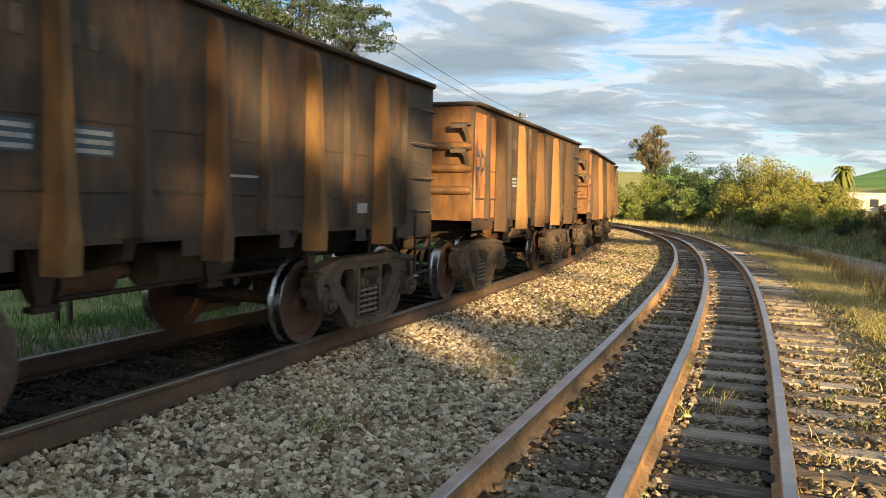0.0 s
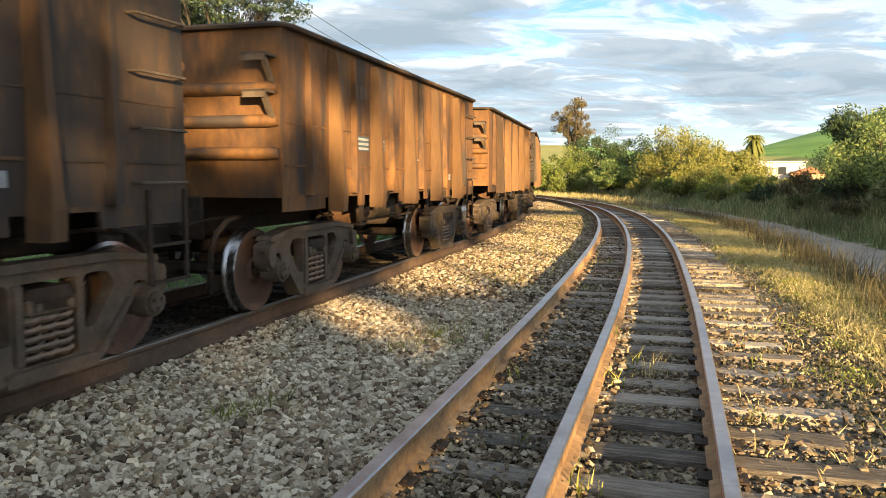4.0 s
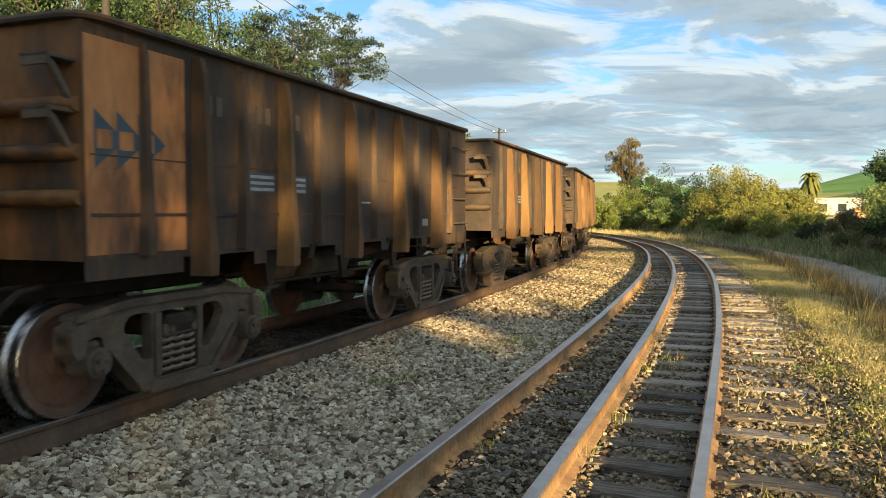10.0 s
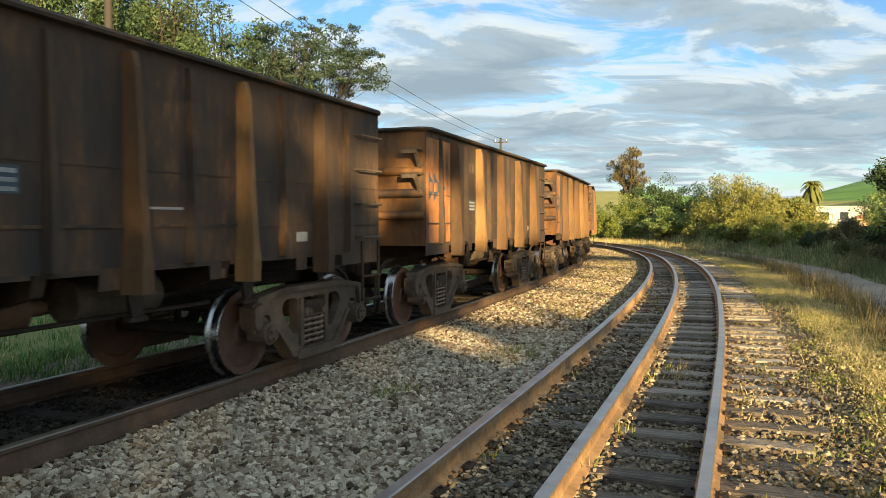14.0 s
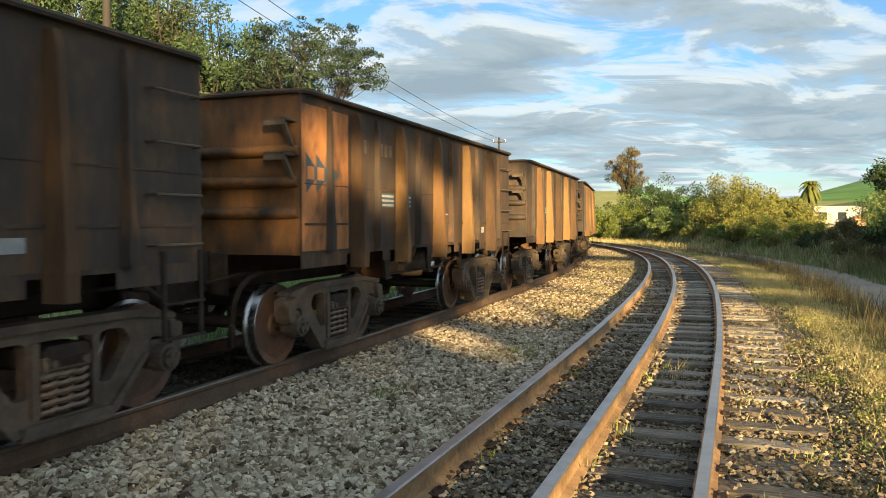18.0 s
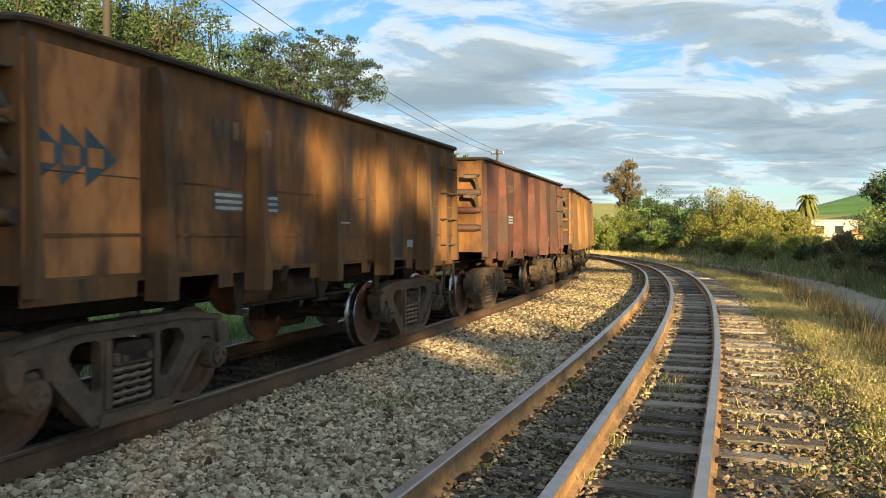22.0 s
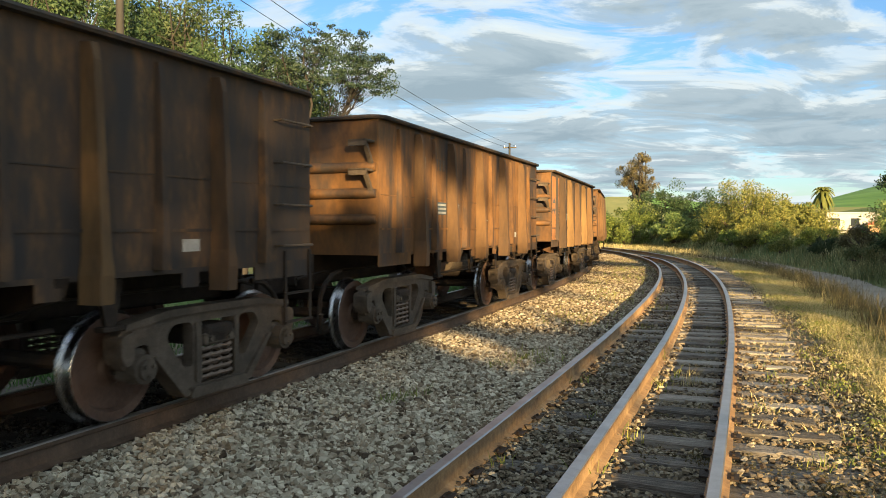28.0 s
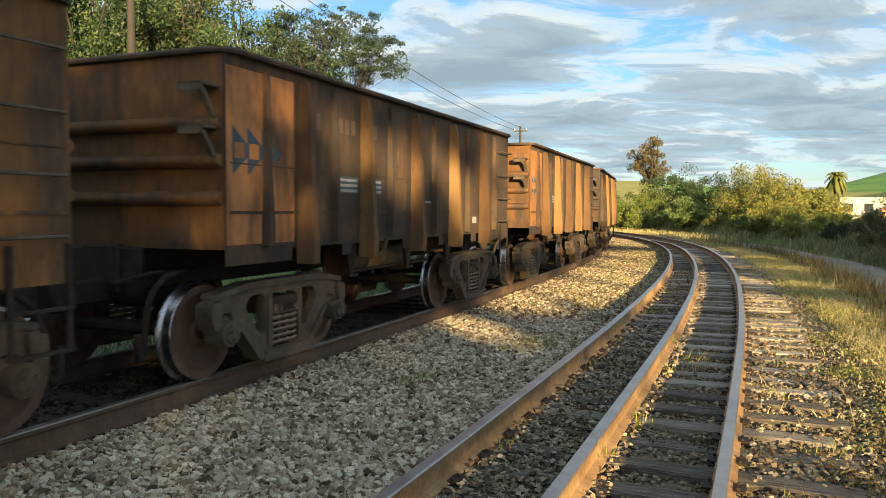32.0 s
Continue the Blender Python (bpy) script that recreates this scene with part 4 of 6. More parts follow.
def bar_marks(w, x, z, n, size, gap, mat, sy=-1, up=0.0):
    """Writing that cannot be read, as a plain bar."""
    bm = bmesh.new()
    for k in range(n):
        u = x + k * (size * 0.62 + gap)
        add_box(bm, u, u + size * 0.56, sy * (WIDE + 0.006), sy * (WIDE + 0.0005), z, z + size * 1.15)
    return part("lettering", bm, mat, w)


def panel_marks(w, rects, mat, name="stencil_patch"):
    for x0, x1, z0, z1 in rects:
        p = part(name, box(x0, x1, -WIDE - 0.0045, -WIDE - 0.0005, z0, z1), mat, w)
        if z1 - z0 > 0.12:
            p.data.materials[0] = M["mark_blue"]
            for k in range(3):
                part("stripe", box(x0 + 0.02, x1 - 0.02, -WIDE - 0.0075, -WIDE - 0.0046, z0 + (0.08 + 0.32 * k) * (z1 - z0), z0 + (0.24 + 0.32 * k) * (z1 - z0)), mat, p)


def chevrons(w, x, z, size, mat, n=3, bars=True):
    """The emblem: plain dark arrowheads."""
    for i in range(n):
        u = x + i * size * 0.62
        poly = [(u, z + 0.62 * size), (u + 0.26 * size, z + 0.42 * size), (u + 0.85 * size, z), (u + 0.26 * size, z - 0.42 * size), (u, z - 0.62 * size)]
        e = part("emblem", prism(poly, -WIDE - 0.0055 - 0.001 * i, -WIDE - 0.001), mat, w)
        if bars:
            part("emblem_bar", box(u + 0.06 * size, u + 0.46 * size, -WIDE - 0.0105, -WIDE - 0.0056 - 0.001 * i, z - 0.2 * size, z + 0.2 * size), M["orange_paint"], e)


def body_shell(w, paint, end_paint, low=LOW):
    for sy in (-1, 1):
        part("side_panel", box(-HALF, HALF, sy * (WIDE - 0.02), sy * WIDE, low, TOP - 0.02), paint, w)
    for sx in (-1, 1):
        part("end_panel", box(sx * (HALF - 0.02), sx * (HALF), -WIDE + 0.022, WIDE - 0.022, low - 0.02, TOP - 0.02), end_paint, w)
    part("floor", box(-HALF + 0.02, HALF - 0.02, -WIDE + 0.02, WIDE - 0.02, low, low + 0.05), M["iron"], w)
    part("top_rim", rim_bm(0.075, 0.045), M["dark_paint"], w, "worn flanged top rim", smooth=True)
    for sy in (-1, 1):
        part("side_sill", sill_bm(sy, low), paint, w)
        for z in (1.50, 1.93):
            part("seam", box(-HALF + 0.05, HALF - 0.05, sy * (WIDE + 0.001), sy * (WIDE + (0.012 if z < 1.6 else 0.007)), z, z + (0.025 if z < 1.6 else 0.012)), paint, w)


def sill_bm(sy, low):
    """The lower edge, notched between the posts."""
    edges = [-HALF, -3.15, -2.98, -2.0, -1.8, -0.45, -0.25, 0.75, 0.95, 2.1, 2.3, 3.05, 3.25, HALF]
    poly = [(-HALF, low + 0.005)]
    for i, (a, b) in enumerate(zip(edges, edges[1:])):
        z = low - (0.04 if i % 2 == 0 and i not in (0, 12) else 0.16)
        poly += [(a, z), (b, z)]
    poly.append((HALF, low + 0.005))
    return prism(poly, sy * (WIDE - 0.015), sy * (WIDE - 0.002))


def post_gondola(kind):
    """A gondola with upright pressed posts."""
    paint, first, rib_a, rib_b = {
        "dark": (M["dark_paint"], None, M["rib_rust"], M["dark_paint"]),
        "orange": (M["dusty_paint"], M["orange_paint"], M["rib_rust"], M["dusty_paint"]),
        "brown": (M["brown_paint"], None, M["rib_rust"], M["brown_paint"]),
        "red": (M["red_paint"], None, M["red_paint"], M["red_paint"]),
        "wide": (M["brown_paint"], M["orange_paint"], M["rib_rust"], M["brown_paint"]),
    }[kind]
    label = {"dark": "dark sooty steel ore gondola with rust-streaked side posts",
             "orange": "dark ore gondola with a faded orange emblem panel",
             "brown": "rust-brown steel ore gondola with worn side posts",
             "wide": "rust-brown ore gondola with deep posts and an orange panel",
             "red": "dull red steel ore gondola with deep posts"}[kind]
    w = tagged(new("gondola_wagon"), label, "railway wagon", "wagons of the passing train")
    body_shell(w, paint, M["brown_paint"] if kind != "dark" else paint)
    if first:
        part("emblem_panel", box(-HALF + 0.01, -2.95, -WIDE - 0.004, -WIDE + 0.001, LOW + 0.02, TOP - 0.14), first, w, "faded orange painted panel")
    for sy in (-1, 1):
        for i, x in enumerate(RIB_X):
            tall = i % 2 == 1
            if tall:
                tan = i % 4 == 3 and kind in ("dark", "orange")
                deep = 0.21 if kind in ("wide", "red") else 0.185
                shared_part(("tall_rib", kind, tan), "post", lambda: rib_bm(LOW - 0.20, deep, 0.08), M["post_tan"] if tan else rib_a, w, pose(x, sy * WIDE, 0, 0, 0, 0 if sy < 0 else 180), "deep tan rust-streaked post" if tan else "deep rust-streaked post")
            elif kind not in ("wide", "red"):
                shared_part("rib" + kind, "post", lambda: rib_bm(LOW, 0.085, 0.058), rib_b, w, pose(x, sy * WIDE, 0, 0, 0, 0 if sy < 0 else 180))
    if kind in ("wide", "red"):
        for sy in (-1, 1):
            for u in (-HALF + 0.06, HALF - 0.06, HALF - 0.52):
                shared_part("corner" + kind, "corner_post", lambda: rib_bm(LOW - 0.1, 0.10, 0.05), rib_a, w, pose(u, sy * WIDE, 0, 0, 0, 0 if sy < 0 else 180))
    for sx in (-1, 1):
        for z in (2.27, 1.95, 1.63):
            shared_part("end_rib" + kind, "end_rib", end_rib_bm, paint if kind != "orange" else M["brown_paint"], w, pose(sx * HALF, 0, z, 0, 0, 0 if sx < 0 else 180), smooth=True)
        for z in (2.56, 2.21):
            shared_part("step", "end_step", step_bm, M["cast_iron"], w, pose(sx * HALF, sx * 1.16, z, 0, 0, 0 if sx < 0 else 180))
    rungs(w, [3.62], (2.55, 2.15, 1.75, 1.36), 0.26)
    stirrup(w)
    marks = M["mark_white"]
    bar_marks(w, -2.68, 2.36, 2, 0.14, 0.05, M["cast_iron"])
    bar_marks(w, -2.08, 2.36, 3, 0.14, 0.05, M["cast_iron"])
    bar_marks(w, -1.42, 2.36, 2, 0.14, 0.05, M["cast_iron"])
    panel_marks(w, [(-2.08, -1.66, 1.72, 1.90), (-1.44, -1.08, 1.72, 1.90)], marks)
    panel_marks(w, [(0.05, 0.42, 1.64, 1.66), (2.1, 2.3, 1.34, 1.44)], marks)
    if first:
        chevrons(w, -HALF + 0.09, 2.05, 0.34, M["mark_blue"])
    running_gear(w)
    return w


def stirrup(w):
    """The foot steps under the ladder: two hangers and two treads."""
    for u in (3.52, 3.95):
        shared_part("hang", "step_hanger", lambda: box(-0.02, 0.02, -0.02, 0.0, 0.62, LOW + 0.1), M["iron"], w, pose(u, -WIDE, 0))
    for z in (0.60, 0.88):
        shared_part("tread_bar", "step_tread", lambda: box(-0.24, 0.24, -0.04, 0.0, 0, 0.022), M["iron"], w, pose(3.735, -WIDE + 0.004, z))


def band_bm(z, out=0.12, h=0.09, r=0.30):
    bm = bmesh.new()
    pts = []
    for cx, cy, a0 in ((HALF - r, WIDE - r, 0), (-HALF + r, WIDE - r, 90), (-HALF + r, -WIDE + r, 180), (HALF - r, -WIDE + r, 270)):
        for k in range(6):
            a = radians(a0 + 18 * k)
            pts.append((cx, cy, math.cos(a), math.sin(a)))
    prof = [(r - 0.02, z - h), (r + out, z - 0.02), (r + out, z + 0.005), (r - 0.02, z + 0.03)]
    rings = [[bm.verts.new((cx + c * u, cy + s * u, zz)) for u, zz in prof] for cx, cy, c, s in pts]
    n, k = len(rings), len(prof)
    for i in range(n):
        for j in range(k):
            a, b = rings[i], rings[(i + 1) % n]
            bm.faces.new((a[j], b[j], b[(j + 1) % k], a[(j + 1) % k]))
    return bm


def banded_gondola(kind):
    """A gondola with two bands round its body and a few thick posts."""
    paint, first = (M["dark_paint"], M["yellow_paint"]) if kind == "yellow" else (M["brown_paint"], M["orange_paint"])
    w = tagged(new("banded_gondola_wagon"), "dark banded ore gondola with a yellow emblem panel" if kind == "yellow" else "rust-brown banded ore gondola with thick posts", "railway wagon", "wagons of the passing train")
    body_shell(w, paint, M["brown_paint"] if kind == "yellow" else paint)
    part("emblem_panel", box(-HALF + 0.01, -3.0, -WIDE - 0.004, -WIDE + 0.001, LOW + 0.02, TOP - 0.14), first, w, "yellow painted panel" if kind == "yellow" else "faded orange painted panel")
    for z in (2.28, 1.72):
        part("band", band_bm(z), paint, w, smooth=True)
    for sy in (-1, 1):
        for x in (-2.9, -1.35, 0.15, 1.65, 3.1):
            shared_part("thick" + kind, "post", lambda: rib_bm(LOW - 0.22, 0.17, 0.115), M["rib_rust"], w, pose(x, sy * WIDE, 0, 0, 0, 0 if sy < 0 else 180))
    for sx in (-1, 1):
        for z in (2.58, 2.1):
            shared_part("step", "end_step", step_bm, M["iron"], w, pose(sx * HALF, sx * 1.08, z, 0, 0, 0 if sx < 0 else 180))
    rungs(w, [3.62], (2.5, 2.1, 1.5), 0.26)
    stirrup(w)
    bar_marks(w, -2.6, 2.48, 8, 0.13, 0.03, M["mark_white"])
    panel_marks(w, [(-2.5, -1.6, 1.98, 2.16), (-1.1, -0.3, 2.0, 2.14)], M["mark_white"])
    chevrons(w, -HALF + 0.09, 2.0, 0.28, M["mark_blue"])
    running_gear(w)
    return w


def build_wheels_tread():
    """The bright running band on each wheel: faces by radius."""
    me = SHARED["wheel"]
    me.materials.append(M["tread"])
    for p in me.polygons:
        c = p.center
        if math.hypot(c.x, c.z) > 0.424:
            p.material_index = 1


FIRST_CAR, LAST_CAR = -1, 58
KINDS = {12: "b_yellow", 13: "b_yellow", 27: "b_brown", 40: "b_brown", 41: "b_brown", 37: "red", 36: "wide"}
DARK = (1, 10, 15, 16, 18, 19, 29, 31, 32, 39, 42, 43, 50, 54, 56, 57, 58)
BROWN = (-1, 0, 8, 9, 11, 46, 48, 49, 51, 55)
KINDS.update({n: "dark" for n in DARK})
KINDS.update({n: "brown" for n in BROWN})


def car_pose(n, t):
    """Where wagon n stands at t seconds: both trucks on the track."""
    s = -4.806 + LENGTH * n - 15.0894 * t + (0.0025 * t - 0.0576) * t - 0.5 * math.exp(-t / 2.5)
    xa, ya, _ = line(s - 2.55)
    xb, yb, _ = line(s + 2.55)
    return pose((xa + xb) / 2, (ya + yb) / 2, RAIL_Z, 0, 0, math.degrees(math.atan2(yb - ya, xb - xa)))


def build_train():
    masters, cars = {}, {}
    for n in range(FIRST_CAR, LAST_CAR + 1):
        kind = KINDS.get(n, "orange")
        if kind not in masters:
            masters[kind] = banded_gondola(kind[2:]) if kind.startswith("b_") else post_gondola(kind)
            cars[n] = masters[kind]
            cars[n].matrix_basis = car_pose(n, 0)
        else:
            cars[n] = copy_thing(masters[kind], car_pose(n, 0))
    build_wheels_tread()
    return cars


CARS = build_train()

# ---------- plants ----------


def leaf_cloud(centres, radii, count, size, rng, flat=0.8, droop=0.0):
    """Many small leaves scattered in clumps round the centres."""
    centres, radii = np.asarray(centres), np.asarray(radii)
    n = len(centres) * count
    c = np.repeat(centres, count, 0)
    r = np.repeat(radii, count)
    d = rng.normal(size=(n, 3))
    d /= np.linalg.norm(d, axis=1)[:, None]
    rad = rng.uniform(0, 1, n) ** 0.45
    p = c + d * (rad * r)[:, None] * np.array([1, 1, flat])
    p[:, 2] -= droop * rng.uniform(0, 1, n) ** 2
    a = rng.normal(size=(n, 3))
    a[:, 2] -= 0.4
    a /= np.linalg.norm(a, axis=1)[:, None]
    b = np.cross(a, rng.normal(size=(n, 3)))
    b /= np.linalg.norm(b, axis=1)[:, None]
    L = size * rng.uniform(0.6, 1.4, n)[:, None]
    W = L * 0.42
    v = np.stack([p - a * L, p + b * W, p + a * L, p - b * W], 1).reshape(-1, 3)
    f = np.arange(n * 4).reshape(-1, 4)
    return v, f


def limb(verts, faces, p, q, r0, r1, seg=6, bend=None, steps=4, rng=None):
    p, q = np.array(p, float), np.array(q, float)
    base = len(verts)
    d = (q - p) / np.linalg.norm(q - p)
    u = np.cross(d, [0.3, 0.9, 0.2])
    u /= np.linalg.norm(u)
    w = np.cross(d, u)
    off = np.zeros(3)
    for i in range(steps + 1):
        k = i / steps
        if rng is not None and 0 < i < steps:
            off = rng.normal(size=3) * 0.035 * np.linalg.norm(q - p)
        c = p + (q - p) * k + (off if 0 < i < steps else 0)
        r = r0 + (r1 - r0) * k
        for j in range(seg):
            a = 2 * math.pi * j / seg
            verts.append(tuple(c + (u * math.cos(a) + w * math.sin(a)) * r))
    for i in range(steps):
        for j in range(seg):
            a, b = base + i * seg + j, base + i * seg + (j + 1) % seg
            faces.append((a, b, b + seg, a + seg))


def tree(name, label, x, y, h, spread, trunk_h, trunk_r, leaf_mat, clumps, leaves, size, seed, clump_r=0.7, flat=0.75, droop=0.0, category="tree", z=None, dome=0.6, group=""):
    rng = np.random.default_rng(seed)
    z0 = float(ground_height(np.array([x]), np.array([y]))[0]) - 0.05 if z is None else z
    t = tagged(new(name), label, category, group)
    t.matrix_basis = pose(x, y, z0)
    v, f = [], []
    fork = np.array([rng.normal() * 0.15, rng.normal() * 0.15, trunk_h])
    limb(v, f, (0, 0, 0), fork, trunk_r * 1.25, trunk_r * 0.8, 8, rng=rng)
    centres, radii = [], []
    nl = max(4, clumps // 7)
    for i in range(nl):
        a = 2 * math.pi * (i + rng.uniform(-0.3, 0.3)) / nl
        e = rng.uniform(0.15, 1.0)
        tip = np.array([math.cos(a) * spread * (0.75 - 0.45 * (e > 0.8)), math.sin(a) * spread * (0.75 - 0.45 * (e > 0.8)), trunk_h + (h - trunk_h) * (0.25 + 0.58 * e)])
        limb(v, f, fork, tip, trunk_r * 0.55, trunk_r * 0.12, 6, rng=rng)
        for k in range(max(1, clumps // nl)):
            g = rng.uniform(0.35, 1.0)
            c = fork + (tip - fork) * g + rng.normal(size=3) * spread * 0.24 * np.array([1, 1, dome])
            c[2] = min(max(c[2], trunk_h * 0.85), h - clump_r * 0.5)
            limb(v, f, fork + (tip - fork) * g * 0.9, c, trunk_r * 0.18, trunk_r * 0.05, 4, steps=2, rng=rng)
            centres.append(c)
            radii.append(clump_r * rng.uniform(0.6, 1.3))
    link_mesh("trunk", v, f, M["bark_dark"], t, smooth=True)
    lv, lf = leaf_cloud(centres, radii, leaves, size, rng, flat, droop)
    fast_mesh("crown", lv, lf, M[leaf_mat], t)
    return t


def feathery_tree(x, y):
    """An open tree: forked dark limbs under a dome of flat sprays of fine leaves."""
    rng = np.random.default_rng(11)
    t = tagged(new("feathery_tree"), "open feathery tree with dark limbs beyond the train", "tree")
    t.matrix_basis = pose(x, y, float(ground_height(np.array([x]), np.array([y]))[0]) - 0.05)
    v, f, centres, radii = [], [], [], []
    fork = np.array([-0.3, 0, 4.4])
    limb(v, f, (0, 0, 0), fork, 0.17, 0.13, 8, rng=rng)
    boughs = []
    for k in range(11):
        a = 2 * math.pi * k / 11 + rng.uniform(-0.2, 0.2)
        r = rng.uniform(1.2, 1.9)
        tip = np.array([math.cos(a) * r, math.sin(a) * r, 6.6 + rng.uniform(-0.6, 1.7)])
        limb(v, f, fork, tip, 0.07, 0.025, 6, rng=rng)
        boughs.append(tip)
    for k in range(250):
        d = rng.normal(size=3)
        d /= np.linalg.norm(d)
        d[2] = abs(d[2]) * 1.05 - 0.25
        c = np.array([0.1, 0, 7.2]) + d * np.array([2.75, 2.2, 2.5]) * rng.uniform(0.25, 1.12) ** 0.6
        near = min(boughs, key=lambda q: np.linalg.norm(q - c))
        limb(v, f, fork + (near - fork) * rng.uniform(0.55, 1.0), c, 0.007, 0.003, 4, steps=3, rng=rng)
        centres.append(c)
        radii.append(rng.uniform(0.18, 0.42))
    link_mesh("trunk", v, f, M["bark_dark"], t, smooth=True)
    lv, lf = leaf_cloud(centres, radii, 62, 0.05, rng, 0.32, 0.10)
    fast_mesh("crown", lv, lf, M["leaf_feather"], t)


def bush(label, x, y, h, spread, leaf_mat, clumps, leaves, size, seed, name="bush", group="", base=0.1, tall=None):
    rng = np.random.default_rng(seed)
    z0 = float(ground_height(np.array([x]), np.array([y]))[0]) - 0.05
    t = tagged(new(name), label, "bush", group)
    t.matrix_basis = pose(x, y, z0)
    v, f, centres, radii = [], [], [], []
    for i in range(clumps):
        a, r = rng.uniform(0, 2 * math.pi), spread * math.sqrt(rng.uniform(0, 1))
        top = h * (1 - 0.55 * (r / spread) ** 2) * rng.uniform(0.75, 1.05)
        zc = base * h + (top - base * h) * rng.uniform(0.0, 1.0) ** 0.7
        c = np.array([math.cos(a) * r, math.sin(a) * r, zc])
        centres.append(c)
        radii.append(spread * rng.uniform(0.16, 0.30))
        if i % 3 == 0:
            limb(v, f, (c[0] * 0.3, c[1] * 0.3, 0), c, 0.05, 0.015, 5, steps=3, rng=rng)
    link_mesh("stem", v, f, M["bark"], t, smooth=True)
    lv, lf = leaf_cloud(centres, radii, leaves, size, rng, 0.85)
    lv[:, 2] = np.maximum(lv[:, 2], 0.03)
    fast_mesh("crown", lv, lf, M[leaf_mat], t)
    return t


# where the low sun is let through the added trees behind, on the train's side: s, height, half length, half height
SIDE_FLECKS = [(8.8, 1.6, 0.95, 0.5), (10.9, 1.7, 1.0, 0.75), (13.0, 1.9, 1.0, 1.0), (11.8, 2.75, 0.5, 0.35), (9.6, 2.55, 0.35, 0.4), (7.2, 2.3, 0.25, 0.25), (15.2, 1.9, 1.1, 1.2), (17.3, 1.9, 1.1, 1.3), (19.4, 1.8, 1.1, 1.2), (21.4, 1.9, 0.9, 1.1), (24.2, 1.9, 1.2, 1.2), (27.2, 1.9, 1.3, 1.2), (30.4, 1.8, 1.3, 1.2), (33.6, 1.9, 1.3, 1.2), (4.8, 2.45, 0.35, 0.25), (6.1, 2.0, 0.4, 0.3)]
# and on the ballast: s, distance right of the track, half length, half width
FLOOR_FLECKS = [(8.3, 1.3, 0.3, 0.3), (7.3, 2.0, 0.2, 0.25), (10.3, 1.6, 0.5, 0.5), (13.6, 2.2, 2.6, 1.9), (18.5, 2.2, 1.8, 1.7), (23.0, 2.0, 2.0, 1.6), (28.0, 2.4, 2.2, 1.6)]


def sun_and_shade():
    """Places on the train's side and on the ballast: those to be shaded by the added trees behind, and those left in
    the sun.
    """
    rng = np.random.default_rng(31)
    shade, lit, edge = [], [], []
    for s in np.arange(-9.0, 46.0, 0.22):
        for z in np.arange(0.1, 3.4, 0.22):
            a, b = s + rng.uniform(-0.08, 0.08), z + rng.uniform(-0.08, 0.08)
            x, y, _ = line(a, WIDE)
            inside = any(((a - c) / u) ** 2 + ((b - d) / w) ** 2 < 1 for c, d, u, w in SIDE_FLECKS)
            (lit if inside else shade).append((x, y, b + RAIL_Z))
            if inside:
                edge += [(x + u, y, b + RAIL_Z + w) for u, w in ((0.2, 0), (-0.2, 0), (0, 0.2), (0, -0.2))]
    for s in np.arange(-8.0, 34.0, 0.3):
        for o in np.arange(-1.4, 4.2, 0.22):
            a, b = s + rng.uniform(-0.1, 0.1), o + rng.uniform(-0.08, 0.08)
            if b < 3.4 + 0.03 * a and (b > 1.0 or a < 14):
                x, y, _ = line(a, b)
                inside = any(((a - c) / u) ** 2 + ((b - d) / w) ** 2 < 1 for c, d, u, w in FLOOR_FLECKS)
                (lit if inside else shade).append((x, y, 0.0))
                if inside:
                    edge += [(x + u, y, w) for u, w in ((0.2, 0), (-0.2, 0), (0, 0.1))]
    for s in np.arange(-4.0, 42.0, 0.6):
        for o in np.arange(5.9, 11.4, 0.22):
            a, b = s + rng.uniform(-0.3, 0.3), o + rng.uniform(-0.1, 0.1)
            if a < 1.9 + 0.3 * math.sin(b * 5) and b < 8.3 or math.sin(a * 1.9 + b * 0.5) < 0.72 and (b > 7.75 + 0.25 * math.sin(a * 1.3) and a > 6 or b > 8.5):
                x, y, _ = line(a, b)
                shade.append((x, y, 0.0))
    for s in np.arange(6.0, 24.0, 0.5):
        for z in np.arange(0.5, 2.2, 0.25):
            if math.sin(s * 1.3 + z * 2.1) < 0.75:
                x, y, _ = line(s + rng.uniform(-0.2, 0.2), 12.3)
                shade.append((x, y, z + 0.6))
    return np.array(shade), np.array(lit + edge)


